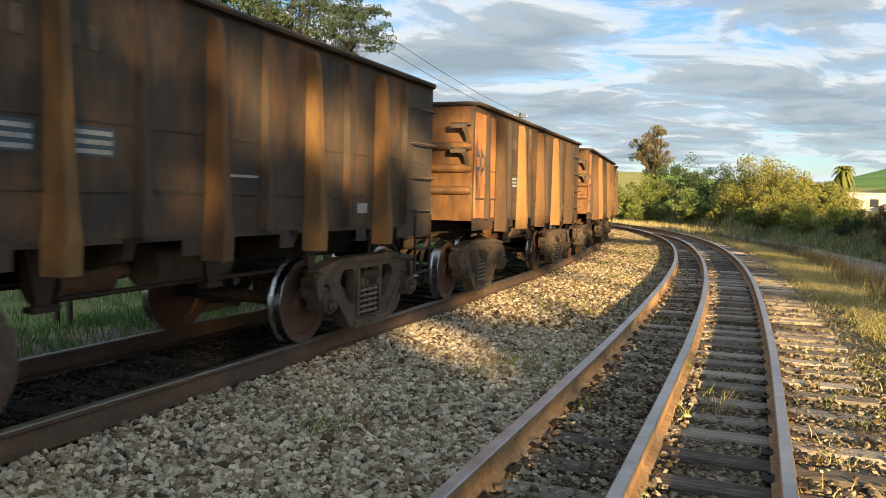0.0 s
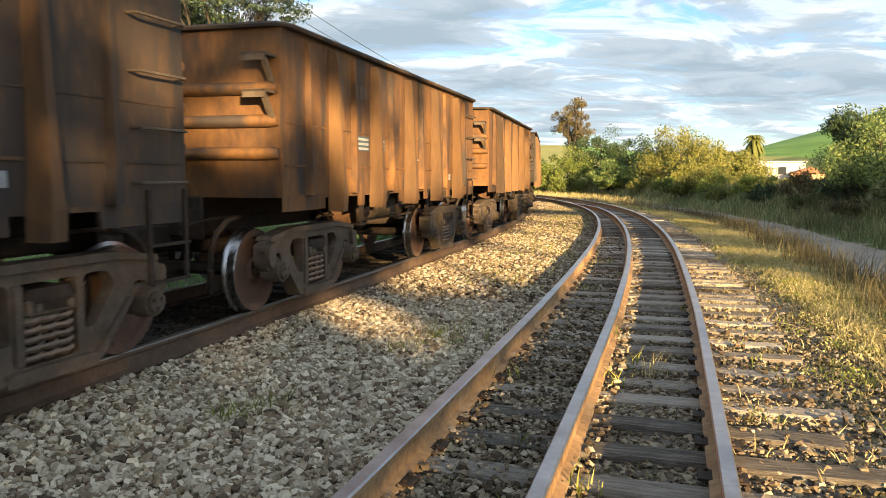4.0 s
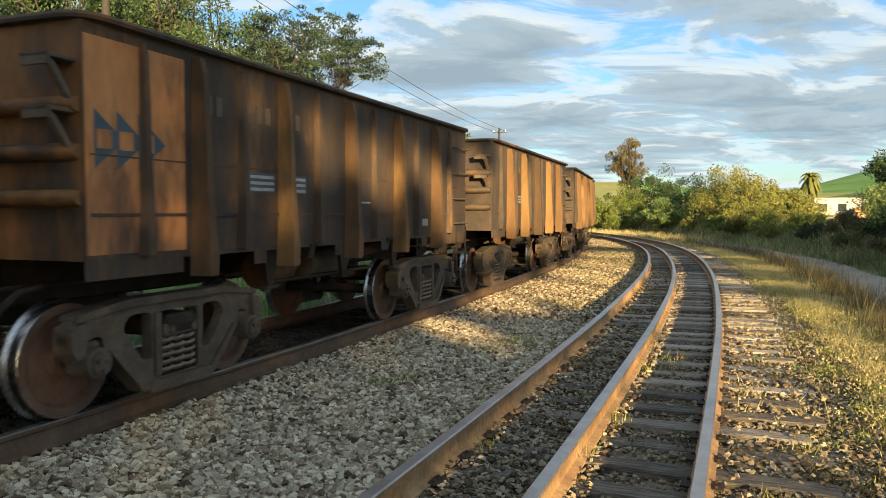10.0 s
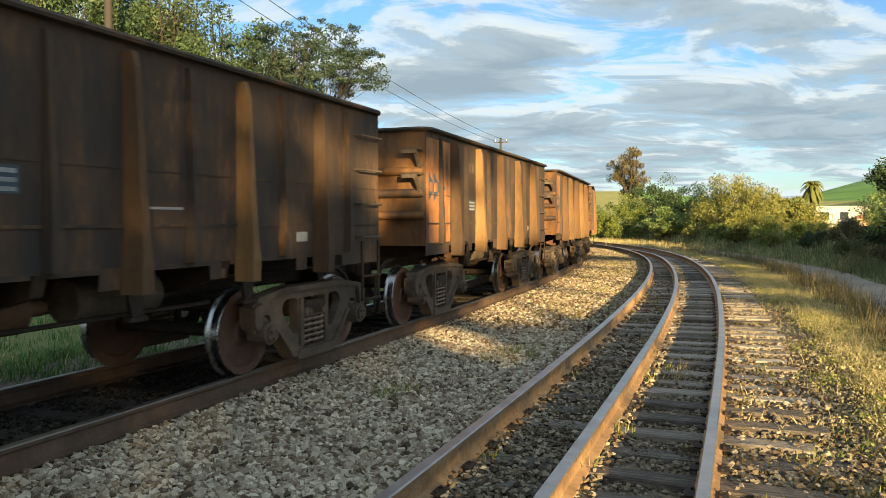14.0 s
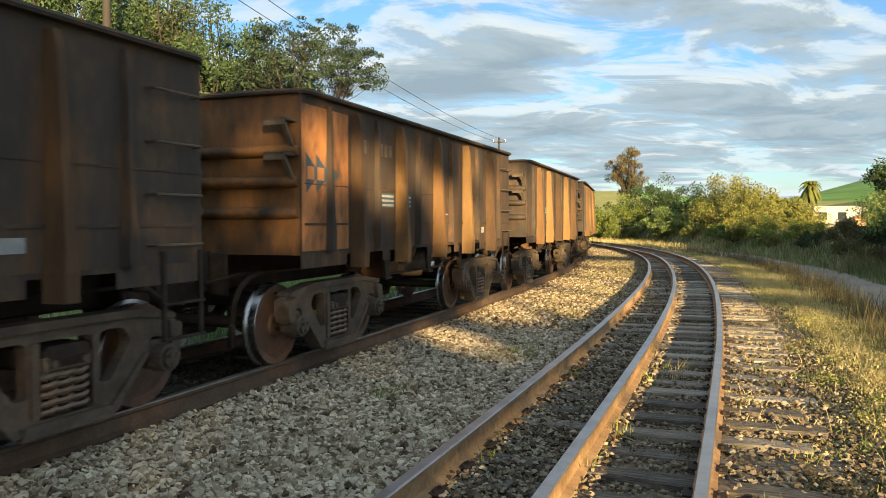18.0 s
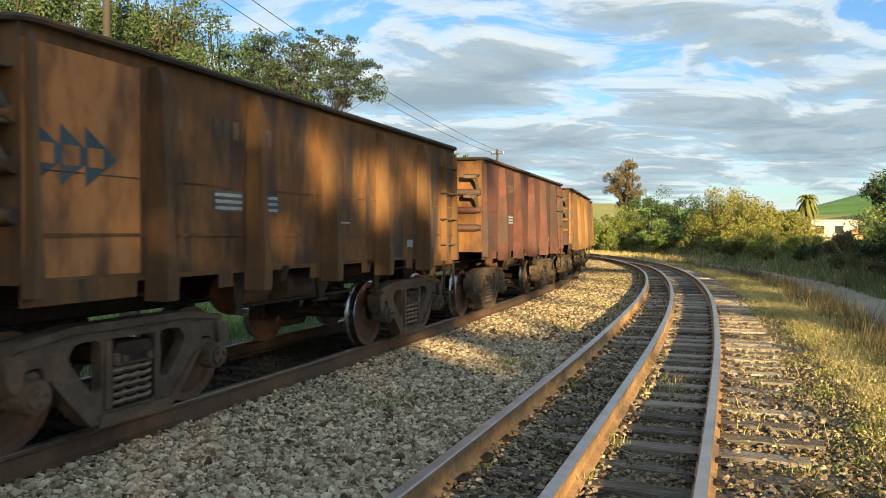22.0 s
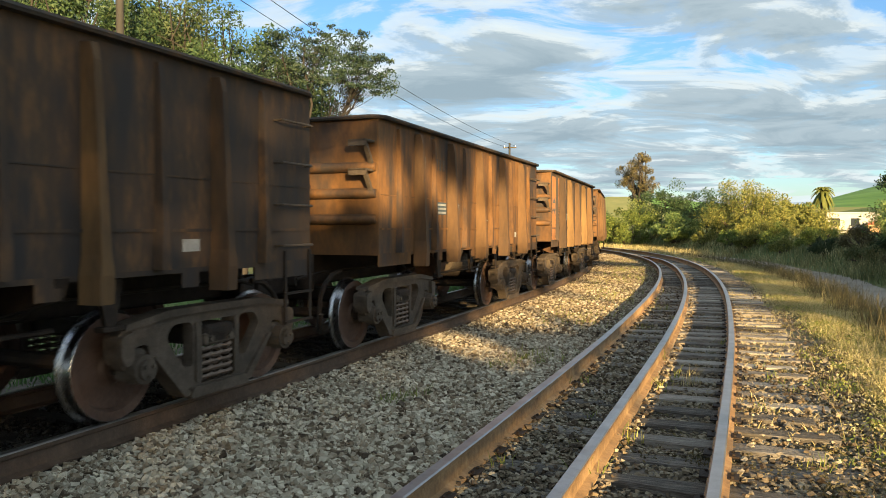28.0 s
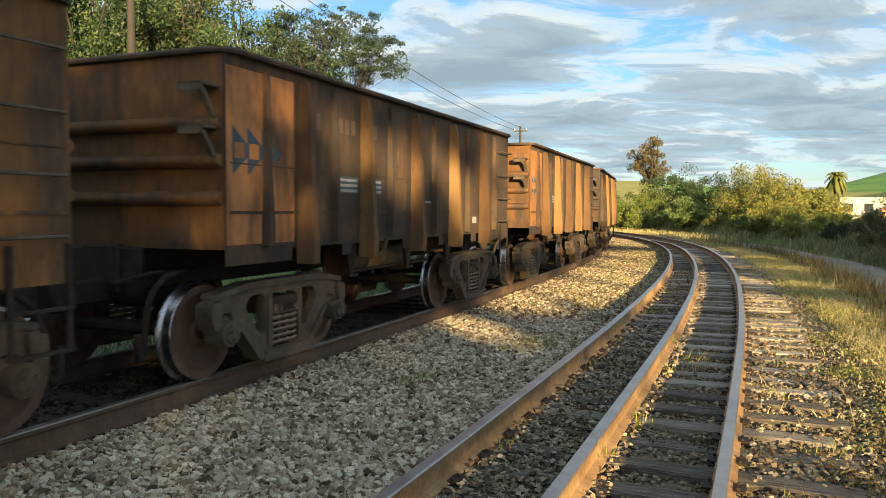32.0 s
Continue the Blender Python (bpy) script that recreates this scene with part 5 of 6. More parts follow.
def shade_trees():
    """A row of unseen tall trees added behind, each with a trunk, limbs to its clumps and a leafy crown filled where
    shade must fall, with gaps.
    """
    rng = np.random.default_rng(37)
    sun = np.array(SUN_DIR)
    shade, lit = (p + sun * ((p[:, 1:2] + 27.0) / -sun[1]) for p in sun_and_shade())
    gaps = {(round(x / 0.2), round(z / 0.2)) for x, _, z in lit}
    taken, clumps = set(), []
    # one leaf clump on the sun's ray to each place wanted in shade
    for p in shade:
        key = (round(p[0] / 0.2), round(p[2] / 0.2))
        if key not in taken and key not in gaps:
            taken.add(key)
            clumps.append(p + sun * rng.uniform(-2.5, 2.5))
    clumps = np.array(clumps)
    stems = np.arange(clumps[:, 0].min() + 1.0, clumps[:, 0].max() + 1.0, 2.4)
    owner = np.argmin(abs(clumps[:, 0, None] - stems[None]), 1)
    for k, x in enumerate(stems):
        own = clumps[owner == k]
        if not len(own):
            continue
        z0 = float(ground_height(np.array([x]), np.array([-27.0]))[0]) - 0.05
        t = tagged(new("shade_tree"), "unseen leafy tall tree added to shade the line", "tree", "trees behind the line")
        t.matrix_basis = pose(x, -27.0, z0)
        own = own - np.array([x, -27.0, z0])
        v, f = [], []
        fork = np.array([0.0, 0.0, max(1.5, own[:, 2].min() * 0.55)])
        limb(v, f, (0, 0, 0), fork, 0.24, 0.17, 8, rng=rng)
        top = np.array([0.0, 0.0, own[:, 2].max() * 0.9])
        limb(v, f, fork, top, 0.16, 0.04, 6, rng=rng)
        for c in own[::12]:
            limb(v, f, fork + (top - fork) * min(max((c[2] - fork[2]) / (top[2] - fork[2]) - 0.15, 0), 1), c, 0.03, 0.01, 4, steps=2, rng=rng)
        link_mesh("trunk", v, f, M["bark"], t, smooth=True)
        lv, lf = leaf_cloud(own, np.full(len(own), 0.2), 34, 0.11, rng, 1.0)
        fast_mesh("crown", lv, lf, M["leaf_dark"], t)


def build_trees():
    # beyond the train
    feathery_tree(-4.7, 27.0)
    tree("leafy_tree", "dense dark green tree beyond the train", -8.1, 29.0, 12.2, 2.5, 2.6, 0.2, "leaf_shade", 170, 330, 0.072, 12, 0.72, 0.9)
    tree("leafy_tree", "tall drooping green tree beyond the train", -11.2, 30.5, 14.0, 2.7, 2.6, 0.2, "leaf_grey", 170, 330, 0.072, 13, 0.72, 0.9, 0.9)
    tree("leafy_tree", "dense green tree beyond the train", -15.2, 30.0, 15.0, 3.4, 2.6, 0.22, "leaf_shade", 190, 330, 0.08, 14, 0.85, 0.9, 0.6)
    tree("leafy_tree", "broad green tree beyond the train", -20.6, 31.0, 16.0, 4.2, 2.6, 0.25, "leaf_grey", 180, 300, 0.09, 15, 1.0, 0.9, 0.5)
    tree("leafy_tree", "dense dark tree in the row beyond the train", -7.0, 34.0, 11.0, 2.8, 2.0, 0.2, "leaf_shade", 150, 240, 0.09, 17, 0.9, 0.9)
    tree("leafy_tree", "dense dark tree in the row beyond the train", -12.6, 35.0, 14.5, 3.4, 2.0, 0.2, "leaf_shade", 170, 240, 0.10, 18, 1.0, 0.9)
    tree("leafy_tree", "dense dark tree in the row beyond the train", -18.4, 35.0, 16.0, 3.8, 2.0, 0.2, "leaf_shade", 170, 240, 0.10, 19, 1.0, 0.9)
    tree("small_tree", "small thin tree far beyond the train", 0.9, 62.0, 9.8, 1.6, 5.0, 0.14, "leaf_dark", 24, 60, 0.12, 16, 0.5)
    # far round the bend
    tree("tall_tree", "tall lone tree with brownish sparse crown", 17.6, 72.0, 9.2, 2.1, 3.2, 0.2, "leaf_rusty", 70, 170, 0.075, 21, 0.42, 0.9)
    far = [(12.5, 70, 4.6, 2.8, "leaf_dark"), (15.5, 67, 4.9, 2.8, "leaf_mid"), (19.0, 68, 5.2, 3.0, "leaf_shade"), (22.0, 66, 4.8, 2.8, "leaf_shade"), (18.0, 61, 2.6, 2.0, "leaf_dark"),
           (24.5, 62, 4.0, 2.4, "leaf_olive"), (22.0, 56.5, 5.3, 3.3, "leaf_olive"), (26.2, 58, 3.1, 2.7, "leaf_olive"), (26.8, 60, 3.6, 1.7, "leaf_olive"), (33.5, 56, 0.8, 1.6, "leaf_olive"),
           (37.5, 58, 1.2, 2.0, "leaf_olive"), (40, 60, 2.2, 2.6, "leaf_mid"), (45, 62, 3.6, 3.2, "leaf_olive"), (9.5, 74, 4.6, 2.6, "leaf_dark"), (6.5, 78, 3.8, 2.8, "leaf_mid"), (20.5, 52.5, 2.2, 1.6, "leaf_olive"), (23.5, 51, 1.7, 1.6, "leaf_olive"), (27.0, 51, 0.5, 1.6, "leaf_olive"), (31.0, 50, 1.4, 1.7, "leaf_olive")]
    for i, (x, y, h, r, m) in enumerate(far):
        bush({"leaf_dark": "dark green shrub at the edge of the wood", "leaf_shade": "dense blackish-green shrub at the edge of the wood", "leaf_mid": "green sunlit shrub at the edge of the wood", "leaf_olive": "olive-yellow sunlit shrub beside the line"}[m], x, y, h, r, m, 60, 170, 0.09, 40 + i, "shrub", "shrubs round the bend")
    # along the road
    low = [(20, 12.6, 0.9), (22.5, 13.3, 1.3), (25, 12.6, 0.8), (27, 13.4, 1.3), (29.5, 12.7, 0.9), (32, 13.5, 1.2), (34.5, 12.8, 0.9), (37, 13.4, 1.2), (39.5, 12.7, 0.9), (42, 13.3, 1.2), (45, 12.8, 1.0), (48, 13.0, 1.2), (52, 12.9, 1.1), (56, 12.9, 1.3)]
    for i, (s, o, h) in enumerate(low):
        x, y, _ = line(s, o - 1.2)
        m = ("leaf_grey", "grass_deep", "leaf_rusty")[i % 3] if s < 36 else ("leaf_olive", "leaf_mid")[i % 2]
        bush("low brownish shrub on the bank" if m == "leaf_rusty" else "low greyish shrub on the bank" if s < 36 else "low sunlit yellow-green shrub on the bank", x, y, h, h * 0.85, m, 40, 150, 0.045, 180 + i, "bush", "low shrubs on the bank")
    near = [(17.5, 27, 3.0, 2.4, "leaf_dark"), (22.2, 33, 3.2, 2.4, "leaf_dark"), (16.9, 21.5, 2.2, 1.9, "leaf_dark"), (24.5, 30, 4.4, 3.0, "leaf_dark"), (20.8, 24, 3.8, 2.8, "leaf_dark"), (19.5, 47, 1.3, 1.6, "leaf_olive"), (25.5, 36.5, 3.6, 2.6, "leaf_mid")]
    for i, (x, y, h, r, m) in enumerate(near):
        bush("dark leafy bush on the bank beside the road" if m == "leaf_dark" else "olive leafy bush on the bank beside the road", x, y, h, r, m, 70, 300, 0.052, 70 + i, "bush", "bushes along the road")
    tree("roadside_tree", "small dark tree on the bank beside the road", 18.1, 30.0, 3.95, 1.5, 1.4, 0.11, "leaf_shade", 60, 240, 0.055, 90, 0.45)
    for i, (x, y, h) in enumerate(((57, 300, 6.0), (70, 305, 4.5), (88, 310, 4.0), (52, 296, 4.0))):
        tree("ridge_tree", "lone tree on the far ridge", x, y, h, h * 0.45, h * 0.3, 0.2, "leaf_dark", 20, 40, 0.35, 150 + i, 0.9, group="trees on the ridge")
    palm(41.2, 85.0, 6.7)
    shade_trees()


def palm(x, y, h):
    t = tagged(new("palm_tree"), "distant palm with a round head of fronds", "palm tree")
    t.matrix_basis = pose(x, y, float(ground_height(np.array([x]), np.array([y]))[0]) - 0.05)
    v, f = [], []
    limb(v, f, (0, 0, 0), (0.1, 0, h - 0.9), 0.26, 0.34, 8, steps=6)
    link_mesh("trunk", v, f, M["bark"], t, smooth=True)
    rng = np.random.default_rng(3)
    for i in range(64):
        a, el = rng.uniform(0, 2 * math.pi), rng.uniform(-1.1, 1.35)
        bm = bmesh.new()
        prev = None
        for k in range(7):
            u = k / 6
            r = 1.25 * u
            zz = h - 0.9 + math.sin(el) * 1.4 * u - 1.1 * u * u * (1.0 if el > 0 else 1.4)
            wd = 0.26 * (1 - u) ** 0.6 + 0.03
            c, s = math.cos(a), math.sin(a)
            ring = [bm.verts.new((c * r * math.cos(el * 0.6) - s * wd, s * r * math.cos(el * 0.6) + c * wd, zz - 0.08)), bm.verts.new((c * r * math.cos(el * 0.6), s * r * math.cos(el * 0.6), zz)), bm.verts.new((c * r * math.cos(el * 0.6) + s * wd, s * r * math.cos(el * 0.6) - c * wd, zz - 0.08))]
            if prev:
                bm.faces.new((prev[0], prev[1], ring[1], ring[0]))
                bm.faces.new((prev[1], prev[2], ring[2], ring[1]))
            prev = ring
        part("frond", bm, M["leaf_olive"], t)


build_trees()

# ---------- poles and wires ----------


def pole(x, y, h, turn):
    p = tagged(new("utility_pole"), "grey utility pole with a wooden crossarm", "utility pole", "poles beside the line")
    p.matrix_basis = pose(x, y, float(ground_height(np.array([x]), np.array([y]))[0]) - 0.05, 0, 0, turn)
    part("shaft", cyl((0, 0, 0), (0, 0, h), 0.17, 0.11, seg=12), M["concrete_pole"], p, smooth=True)
    part("crossarm", box(-0.75, 0.75, 0.11, 0.2, h - 0.55, h - 0.42, bevel=0.01), M["bark"], p)
    for u in (-0.65, 0.0, 0.65):
        part("insulator", cyl((u, 0.15, h - 0.42), (u, 0.15, h - 0.2), 0.045, 0.03, seg=8), M["pane"], p)
    return p


def build_poles():
    a, b = Vector((-10.9, 25.0, 12.2)), Vector((6.4, 85.0, 10.7))
    turn = -math.degrees(math.atan2(b.x - a.x, b.y - a.y))
    pole(a.x, a.y, 12.4, turn)
    pole(b.x, b.y, 11.2, turn)
    side = Vector((math.cos(radians(turn)), math.sin(radians(turn)), 0))
    for u in (-0.65, 0.65):
        w = tagged(new("power_line"), "thin sagging overhead wire between the poles", "overhead wire", "overhead wires")
        bm = bmesh.new()
        pts = []
        for k in range(25):
            q = a.lerp(b, k / 24) + side * u
            q.z -= 0.9 * 4 * (k / 24) * (1 - k / 24)
            pts.append(q)
        rings = []
        for c in pts:
            rings.append([bm.verts.new(c + side * 0.02 * math.cos(k * 2.094) + Vector((0, 0, 0.02 * math.sin(k * 2.094)))) for k in range(3)])
        for r0, r1 in zip(rings, rings[1:]):
            for k in range(3):
                bm.faces.new((r0[k], r0[(k + 1) % 3], r1[(k + 1) % 3], r1[k]))
        part("strand", bm, M["wire"], w)


build_poles()


def marker_posts():
    """A low pair of stakes with a cross bar in the grass beyond the train."""
    p = tagged(new("marker_frame"), "low dark wooden stakes with a cross bar in the grass", "marker post")
    x, y = -4.84, 11.94
    p.matrix_basis = pose(x, y, float(ground_height(np.array([x]), np.array([y]))[0]) - 0.1, 0, 0, -18)
    for u in (-0.11, 0.11):
        part("stake", box(u - 0.03, u + 0.03, -0.03, 0.03, 0, 0.85, bevel=0.006), M["bark"], p)
    part("cross_bar", box(-0.2, 0.2, -0.045, -0.031, 0.62, 0.70, bevel=0.004), M["bark"], p)


marker_posts()


# ---------- house ----------
def build_house():
    x, y = 61.5, 118.0
    hs = tagged(new("house"), "two-storey white house with an ochre wing", "house")
    z0 = float(ground_height(np.array([x]), np.array([y]))[0]) + 0.9
    hs.matrix_basis = pose(x, y, z0, 0, 0, -24)
    part("foundation", box(-3.9, 6.7, -5.7, 3.3, -1.6, -0.004, bevel=0.03), M["concrete_pole"], hs)
    part("wall", box(-3.6, 3.6, -3, 3, 0, 5.0, bevel=0.03), M["plaster"], hs, "white plastered walls")
    part("roof", box(-3.8, 3.8, -3.2, 3.2, 5.004, 5.25, bevel=0.04), M["plaster"], hs)
    part("wing_wall", box(1.5, 6.4, -5.4, -3.02, 0, 3.3, bevel=0.03), M["ochre"], hs, "ochre plastered wing")
    part("wing_roof", prism([(1.3, 3.3), (6.6, 3.3), (4.0, 4.3)], -5.6, -3.02), M["roof_tile"], hs, "brown tiled roof")
    for u, w, z in ((-2.2, 1.3, 3.1), (0.4, 1.3, 3.1), (-2.2, 1.3, 0.9), (0.2, 1.0, 0.9), (4.6, 1.2, 1.2), (5.8, 0.8, 1.2)):
        fr = part("window", box(u - w / 2, u + w / 2, -3.06 if u < 3.6 else -5.46, -2.98 if u < 3.6 else -5.38, z, z + 1.3), M["plaster"], hs)
        part("pane", box(u - w / 2 + 0.08, u + w / 2 - 0.08, -3.08 if u < 3.6 else -5.48, -3.055 if u < 3.6 else -5.455, z + 0.08, z + 1.22), M["pane"], fr)
    part("balcony", box(-3.9, 0.0, -4.2, -3.05, 2.6, 2.75, bevel=0.02), M["plaster"], hs)


build_house()


# ---------- ballast stones, grass ----------
def stones(name, label, areas, seed, mat, sizes=(0.016, 0.036), squash=1.0):
    """Crushed stones as jittered blocks: areas of (s0, s1, off0, off1, per square metre, lift)."""
    rng = np.random.default_rng(seed)
    P, Z = [], []
    for s0, s1, o0, o1, dens, lift in areas:
        n = int((s1 - s0) * (o1 - o0) * dens)
        s, o = rng.uniform(s0, s1, n), rng.uniform(o0, o1, n)
        h = np.interp(s, LS, LH)
        P.append(np.stack([np.interp(s, LS, LX) + np.cos(h) * o, np.interp(s, LS, LY) - np.sin(h) * o], 1))
        Z.append(GROUND + lift + rng.uniform(-0.02, 0.03, n))
    P, Z = np.concatenate(P), np.concatenate(Z)
    n = len(P)
    cube = np.array([[x, y, z] for x in (-1, 1) for y in (-1, 1) for z in (-1, 1)], float)
    quad = np.array([[0, 1, 3, 2], [4, 6, 7, 5], [0, 4, 5, 1], [2, 3, 7, 6], [0, 2, 6, 4], [1, 5, 7, 3]])
    v = cube[None] * rng.uniform(0.55, 1.1, (n, 8, 3))
    v = v * (rng.uniform(sizes[0], sizes[1], (n, 1, 1)) * rng.uniform(0.5, 1.3, (n, 1, 3)))
    q = rng.normal(size=(n, 4))
    q /= np.linalg.norm(q, axis=1)[:, None]
    w, x, y, z = q.T
    R = np.stack([1 - 2 * (y * y + z * z), 2 * (x * y - z * w), 2 * (x * z + y * w), 2 * (x * y + z * w), 1 - 2 * (x * x + z * z), 2 * (y * z - x * w), 2 * (x * z - y * w), 2 * (y * z + x * w), 1 - 2 * (x * x + y * y)], 1).reshape(n, 3, 3)
    v = np.einsum("nij,nkj->nki", R, v)
    v[:, :, 2] *= squash
    v[:, :, :2] += P[:, None]
    v[:, :, 2] += Z[:, None]
    f = (quad[None] + (np.arange(n) * 8)[:, None, None]).reshape(-1, 4)
    ob = fast_mesh(name, v.reshape(-1, 3), f, M[mat])
    ob.data.shade_flat()
    return tagged(ob, label, "ballast", kind="stuff")


def build_ballast():
    near, mid, far = (-3, 9), (9, 20), (20, 45)
    A, B, O, C, D = [], [], [], [(11, 20, 0.95, 3.6, 420, 0.036), (20, 45, 0.95, 3.6, 220, 0.036), (3, 11, 0.95, 3.6, 160, 0.037), (-3, 3, 0.95, 3.6, 200, 0.037), (9, 20, 0.95, 1.5, 150, 0.037)], []
    for (s0, s1), d in ((near, 1700), (mid, 320), (far, 50)):
        A += [(s0, s1, 0.95, 3.60, d, 0.035)]
        B += [(s0, s1, 3.6, 4.45, d * 0.8, 0.016), (s0, s1, 4.45, 5.4, d * 0.7, -0.004), (s0, s1, 5.4, 7.3, d * 0.7, -0.002)]
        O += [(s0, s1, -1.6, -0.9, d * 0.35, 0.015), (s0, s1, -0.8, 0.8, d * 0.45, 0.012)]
        D += [(s0, s1, 3.72, 4.45, d * 0.2, 0.045), (s0, s1, 5.42, 7.0, d * 0.05, 0.035), (s0, s1, 4.5, 4.7, d * 0.2, 0.04)]
    stones("ballast_stones", "crushed grey and tan ballast stones between the tracks", A, 1, "stone", (0.011, 0.030), 0.85)
    stones("dirty_stones", "dirty brown stones in the weedy ballast", C, 3, "stone_dirty", squash=0.85)
    stones("track_litter", "brown dirty stones and litter between the sleepers", B, 2, "litter", (0.009, 0.024), 0.6)
    # near-black stones between the main rails, with the train's shade in their colour
    stones("oily_stones", "stones under the train, coloured near-black for its shade", O, 6, "oiled_stone", (0.010, 0.028), 0.7)
    stones("track_litter", "brown stones spilled over the sleepers of the siding", D, 4, "stone_dirty", (0.009, 0.026), 0.7)


build_ballast()


def blades(name, label, spots, mat, seed, h0, h1, width, lean=0.35, category="grass"):
    """Grass as curved tapering blades at arrays of places."""
    rng = np.random.default_rng(seed)
    p = np.asarray(spots)
    n = len(p)
    z = ground_height(p[:, 0], p[:, 1]) - 0.01
    h = rng.uniform(h0, h1, n) * (p[:, 2] if p.shape[1] > 2 else 1)
    a = rng.uniform(0, 2 * math.pi, n)
    ln = h * rng.uniform(0.1, 1.0, n) * lean
    dx, dy = np.cos(a), np.sin(a)
    b = rng.uniform(0, 2 * math.pi, n)
    wx, wy = np.cos(b) * width, np.sin(b) * width
    base = np.stack([p[:, 0], p[:, 1], z], 1)

    def lvl(k, w):
        c = base + np.stack([dx * ln * k * k, dy * ln * k * k, h * k], 1)
        o = np.stack([wx * w, wy * w, np.zeros(n)], 1)
        return c - o, c + o
    a0, a1 = lvl(0, 1.0)
    b0, b1 = lvl(0.55, 0.8)
    c0, c1 = lvl(1.0, 0.15)
    v = np.stack([a0, a1, b0, b1, c0, c1], 1).reshape(-1, 3)
    k = (np.arange(n) * 6)[:, None]
    f = np.concatenate([k + np.array([[0, 1, 3, 2]]), k + np.array([[2, 3, 5, 4]])], 0)
    return tagged(fast_mesh(name, v, f, M[mat]), label, category, kind="stuff")


def spots(rng, s0, s1, o0, o1, n, clump=0.0, bias=None):
    s, o = rng.uniform(s0, s1, n), rng.uniform(o0, o1, n)
    if clump:
        k = max(1, n // 14)
        cs, co, ch = rng.uniform(s0, s1, k), rng.uniform(o0, o1, k), rng.uniform(0.5, 1.2, k)
        i = rng.integers(0, k, n)
        s, o = cs[i] + rng.normal(size=n) * clump, co[i] + rng.normal(size=n) * clump
        hh = ch[i]
    else:
        hh = np.ones(n)
    h = np.interp(s, LS, LH)
    return np.stack([np.interp(s, LS, LX) + np.cos(h) * o, np.interp(s, LS, LY) - np.sin(h) * o, hh], 1)


def herbs(name, label, places, mat, seed, high):
    """Low plants as small clouds of leaves close to the ground."""
    rng = np.random.default_rng(seed)
    p = np.asarray(places)
    base = np.stack([p[:, 0], p[:, 1], ground_height(p[:, 0], p[:, 1]) + 0.02 + high * 0.5], 1)
    v, f = leaf_cloud(base, np.full(len(base), 0.10), 14, 0.016, rng, high * 5)
    return tagged(fast_mesh(name, v, f, M[mat]), label, "weeds", kind="stuff")


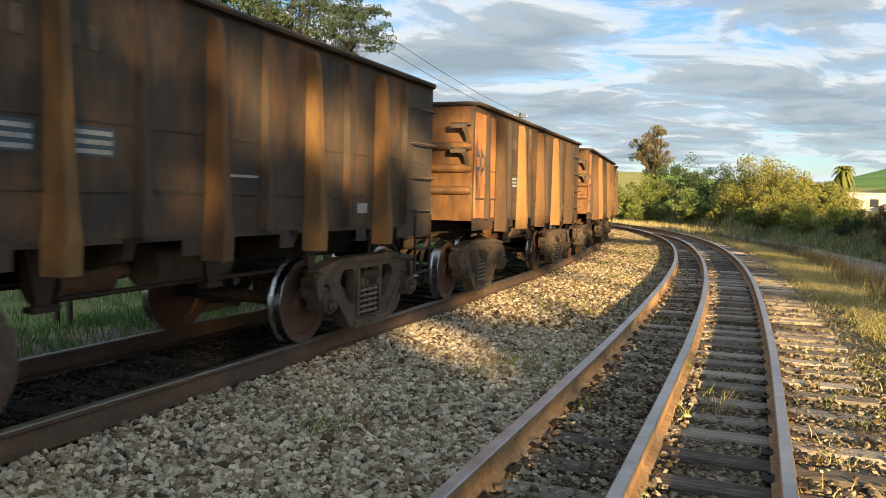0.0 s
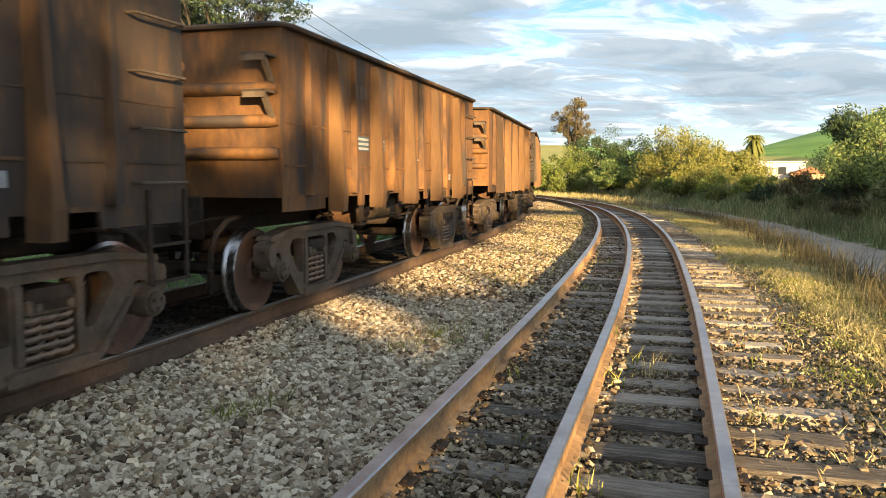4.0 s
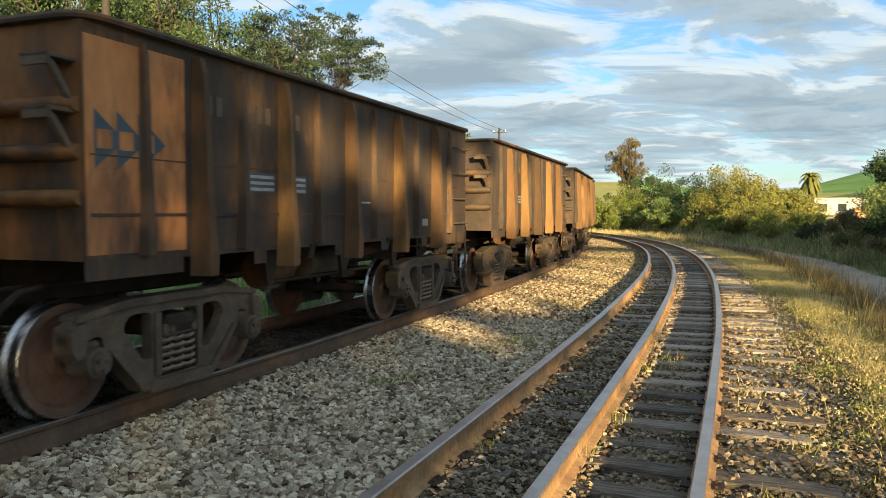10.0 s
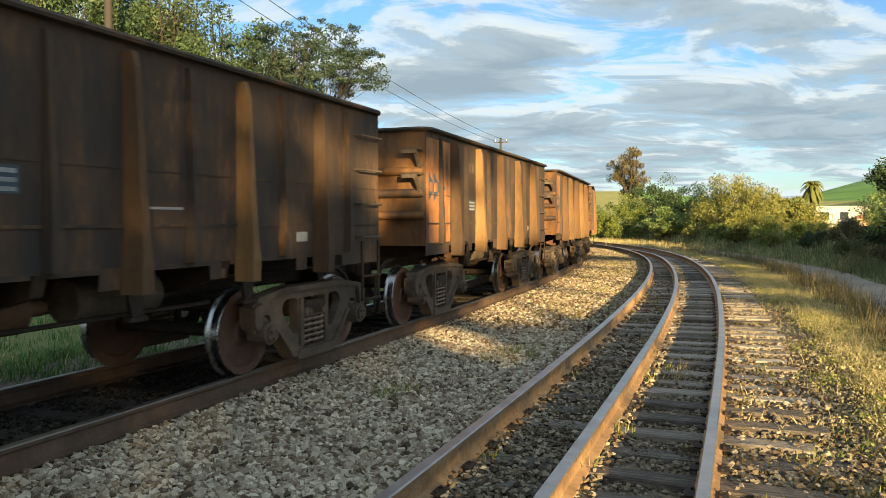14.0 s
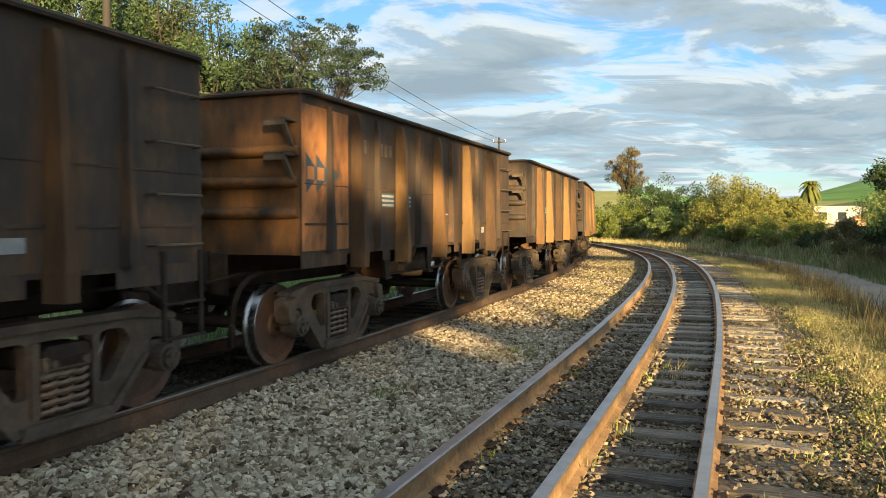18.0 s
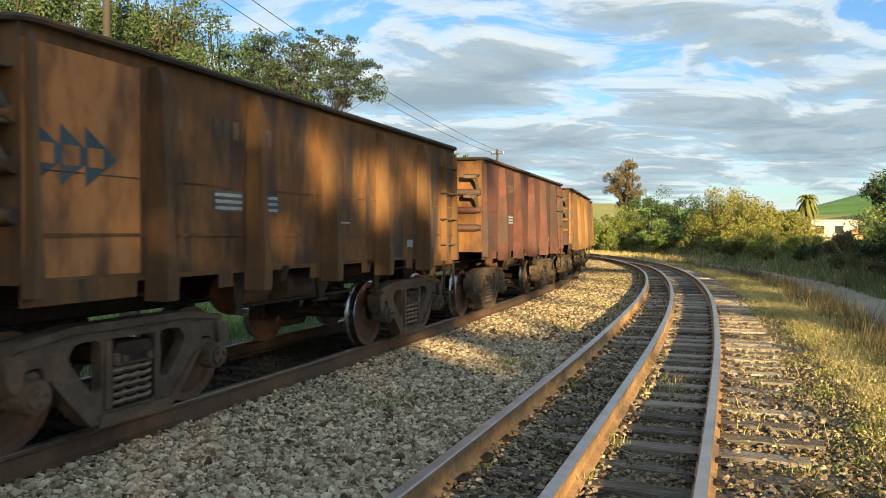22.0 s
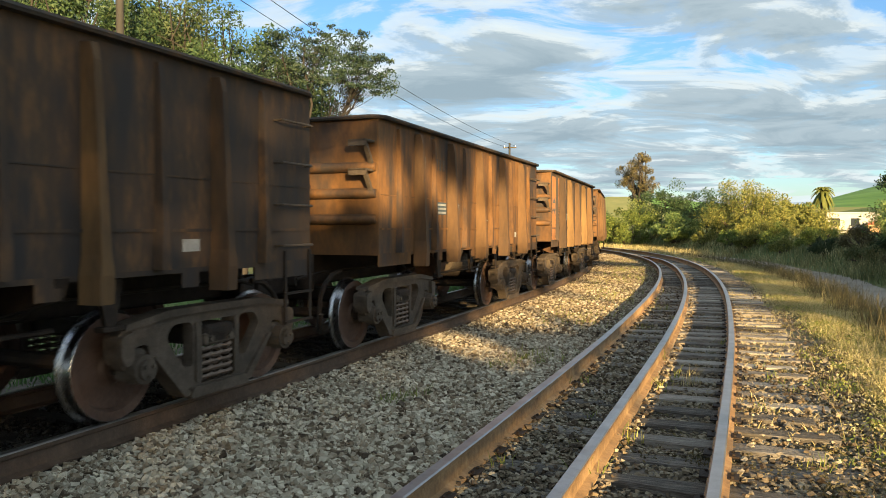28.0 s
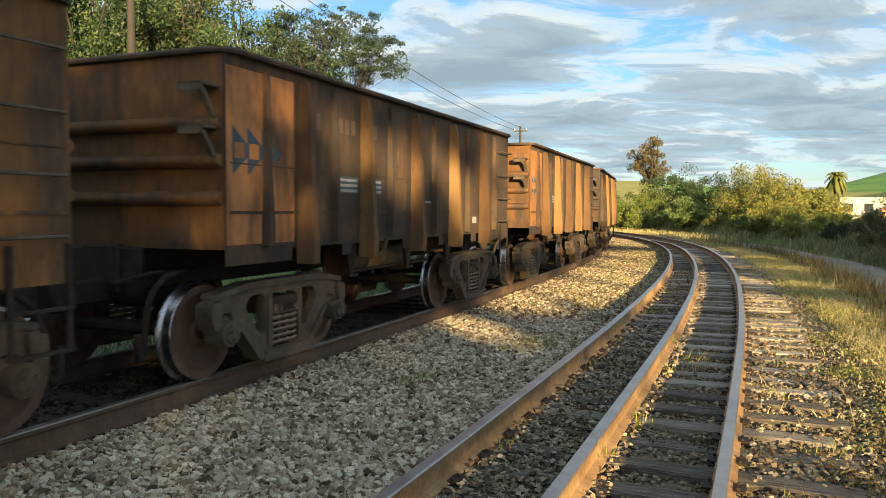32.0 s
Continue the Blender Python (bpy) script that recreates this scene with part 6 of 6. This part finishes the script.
def build_grass():
    rng = np.random.default_rng(8)
    verge = np.concatenate([spots(rng, -4, 14, 6.75, 8.2, 34000, 0.12), spots(rng, 14, 34, 6.4, 8.1, 30000, 0.16), spots(rng, 34, 80, 6.0, 8.3, 12000, 0.3)])
    blades("dry_grass", "dry yellow grass on the verge beside the siding", verge, "grass_dry", 21, 0.04, 0.20, 0.0034, 0.9)
    green = np.concatenate([spots(rng, -4, 14, 6.7, 8.3, 12000, 0.10), spots(rng, 14, 40, 6.4, 8.1, 8000, 0.12), spots(rng, -2, 10, 5.7, 6.8, 900, 0.06)])
    blades("green_grass", "low green grass on the verge beside the siding", green, "grass_green", 22, 0.03, 0.14, 0.005, 0.8)
    stalks = np.concatenate([spots(rng, -3, 30, 6.8, 8.1, 500, 0.25), spots(rng, 30, 60, 6.6, 8.2, 400, 0.3), spots(rng, 4, 12, 4.75, 5.05, 24, 0.05)])
    blades("tall_stalks", "tall dry grass stalks on the verge", stalks, "grass_dry", 23, 0.2, 0.5, 0.0026, 0.5)
    herbs("low_herbs", "low golden herbs among the grass of the verge", np.concatenate([spots(rng, -3, 14, 6.7, 8.2, 2600, 0.2), spots(rng, 14, 34, 6.4, 8.1, 2200, 0.2)]), "grass_dry", 41, 0.12)
    herbs("low_herbs", "low green herbs among the grass of the verge", np.concatenate([spots(rng, -3, 14, 6.5, 8.3, 1300, 0.15), spots(rng, 14, 34, 6.4, 8.2, 1200, 0.2)]), "grass_green", 42, 0.11)
    herbs("dead_leaves", "brown dead leaves and twigs on the track's shoulder", np.concatenate([spots(rng, -3, 12, 5.5, 7.6, 900, 0.2), spots(rng, -3, 12, 3.7, 5.2, 500, 0.2)]), "leaf_rusty", 43, 0.03)
    weeds = np.concatenate([spots(rng, 2, 34, 7.5, 8.4, 7000, 0.14), spots(rng, 34, 60, 7.3, 8.3, 2600, 0.2)])
    blades("tall_weeds", "brownish dry weeds along the edge of the road", weeds, "leaf_rusty", 28, 0.2, 0.62, 0.005, 0.6, "weeds")
    left = np.concatenate([spots(rng, -6, 30, -9, -2.0, 22000, 0.15), spots(rng, -2, 22, -3.6, -1.25, 14000, 0.12)])
    blades("green_grass", "green grass on the far side of the train", left, "grass_far", 24, 0.05, 0.20, 0.008, 0.8)
    dead = spots(rng, -6, 30, -9, -2.4, 6000, 0.3)
    blades("dry_grass", "dry straw patches in the grass beyond the train", dead, "grass_dry", 30, 0.05, 0.22, 0.006, 0.7)
    tufts = np.concatenate([spots(rng, 6.2, 7.6, 2.6, 3.2, 400, 0.12), spots(rng, 3.9, 4.4, 2.2, 2.5, 130, 0.06), spots(rng, 10, 18, 1.9, 3.3, 1100, 0.22), spots(rng, 18, 36, 1.6, 3.3, 2600, 0.3), spots(rng, 2, 14, 3.6, 5.2, 260, 0.05)])
    blades("weed_tufts", "small green weeds growing in the ballast", tufts, "grass_green", 25, 0.06, 0.2, 0.006, 0.7, "weeds")
    straw = np.concatenate([spots(rng, 8, 16, 1.4, 3.3, 1600, 0.25), spots(rng, 16, 40, 1.2, 3.3, 4200, 0.35), spots(rng, 4, 20, 5.5, 6.4, 1500, 0.12)])
    blades("dry_tufts", "short straw-coloured tufts in the ballast", straw, "grass_dry", 29, 0.03, 0.12, 0.005, 1.0)
    bank = np.concatenate([spots(rng, 2, 30, 10.35, 15, 20000, 0.2), spots(rng, 30, 70, 10.4, 16, 16000, 0.35)])
    blades("bank_grass", "long shaded grass on the bank beyond the road", bank, "grass_deep", 26, 0.15, 0.55, 0.010, 0.9)
    straw = np.concatenate([spots(rng, 4, 34, 10.6, 14.5, 9000, 0.25), spots(rng, 34, 70, 10.4, 16, 9000, 0.35)])
    blades("dry_grass", "dry straw among the grass of the bank", straw, "grass_dry", 31, 0.15, 0.6, 0.007, 0.8)
    far = np.concatenate([spots(rng, 45, 85, 5.8, 8.5, 9000, 0.4), spots(rng, 45, 95, 8.5, 12, 6000, 0.5)])
    blades("dry_grass", "yellow grass round the far bend", far, "grass_dry", 27, 0.2, 0.5, 0.015, 0.5)


build_grass()


# ---------- what moves ----------
def roll_rows(n, base, turn):
    """Rows for a wheel that rolls while its wagon is near; base: its place on the truck, turn: +1 or -1."""
    a = max(0.0, (LENGTH * n - 26.0) / 15.09)
    b = min(32.0, (LENGTH * n + 8.0) / 15.09)
    k0, k1 = math.ceil(a * FPS), math.floor(b * FPS)
    times = sorted({0.0, 32.0, *(k / FPS for k in range(k0, k1 + 1))})
    return [(t, base @ Matrix.Rotation(turn * 15.09 * (min(max(t, k0 / FPS), max(k1, k0) / FPS) - k0 / FPS) / 0.43, 4, "Y")) for t in times]


def motions():
    for n, car in CARS.items():
        walk(car, [(0.5 * k, car_pose(n, 0.5 * k)) for k in range(65)])
        for ob in car.children_recursive:
            if ob.name.startswith("wheel"):
                base = ob.matrix_basis.copy()
                walk(ob, roll_rows(n, base, -1 if base[1][1] > 0 else 1))


motions()
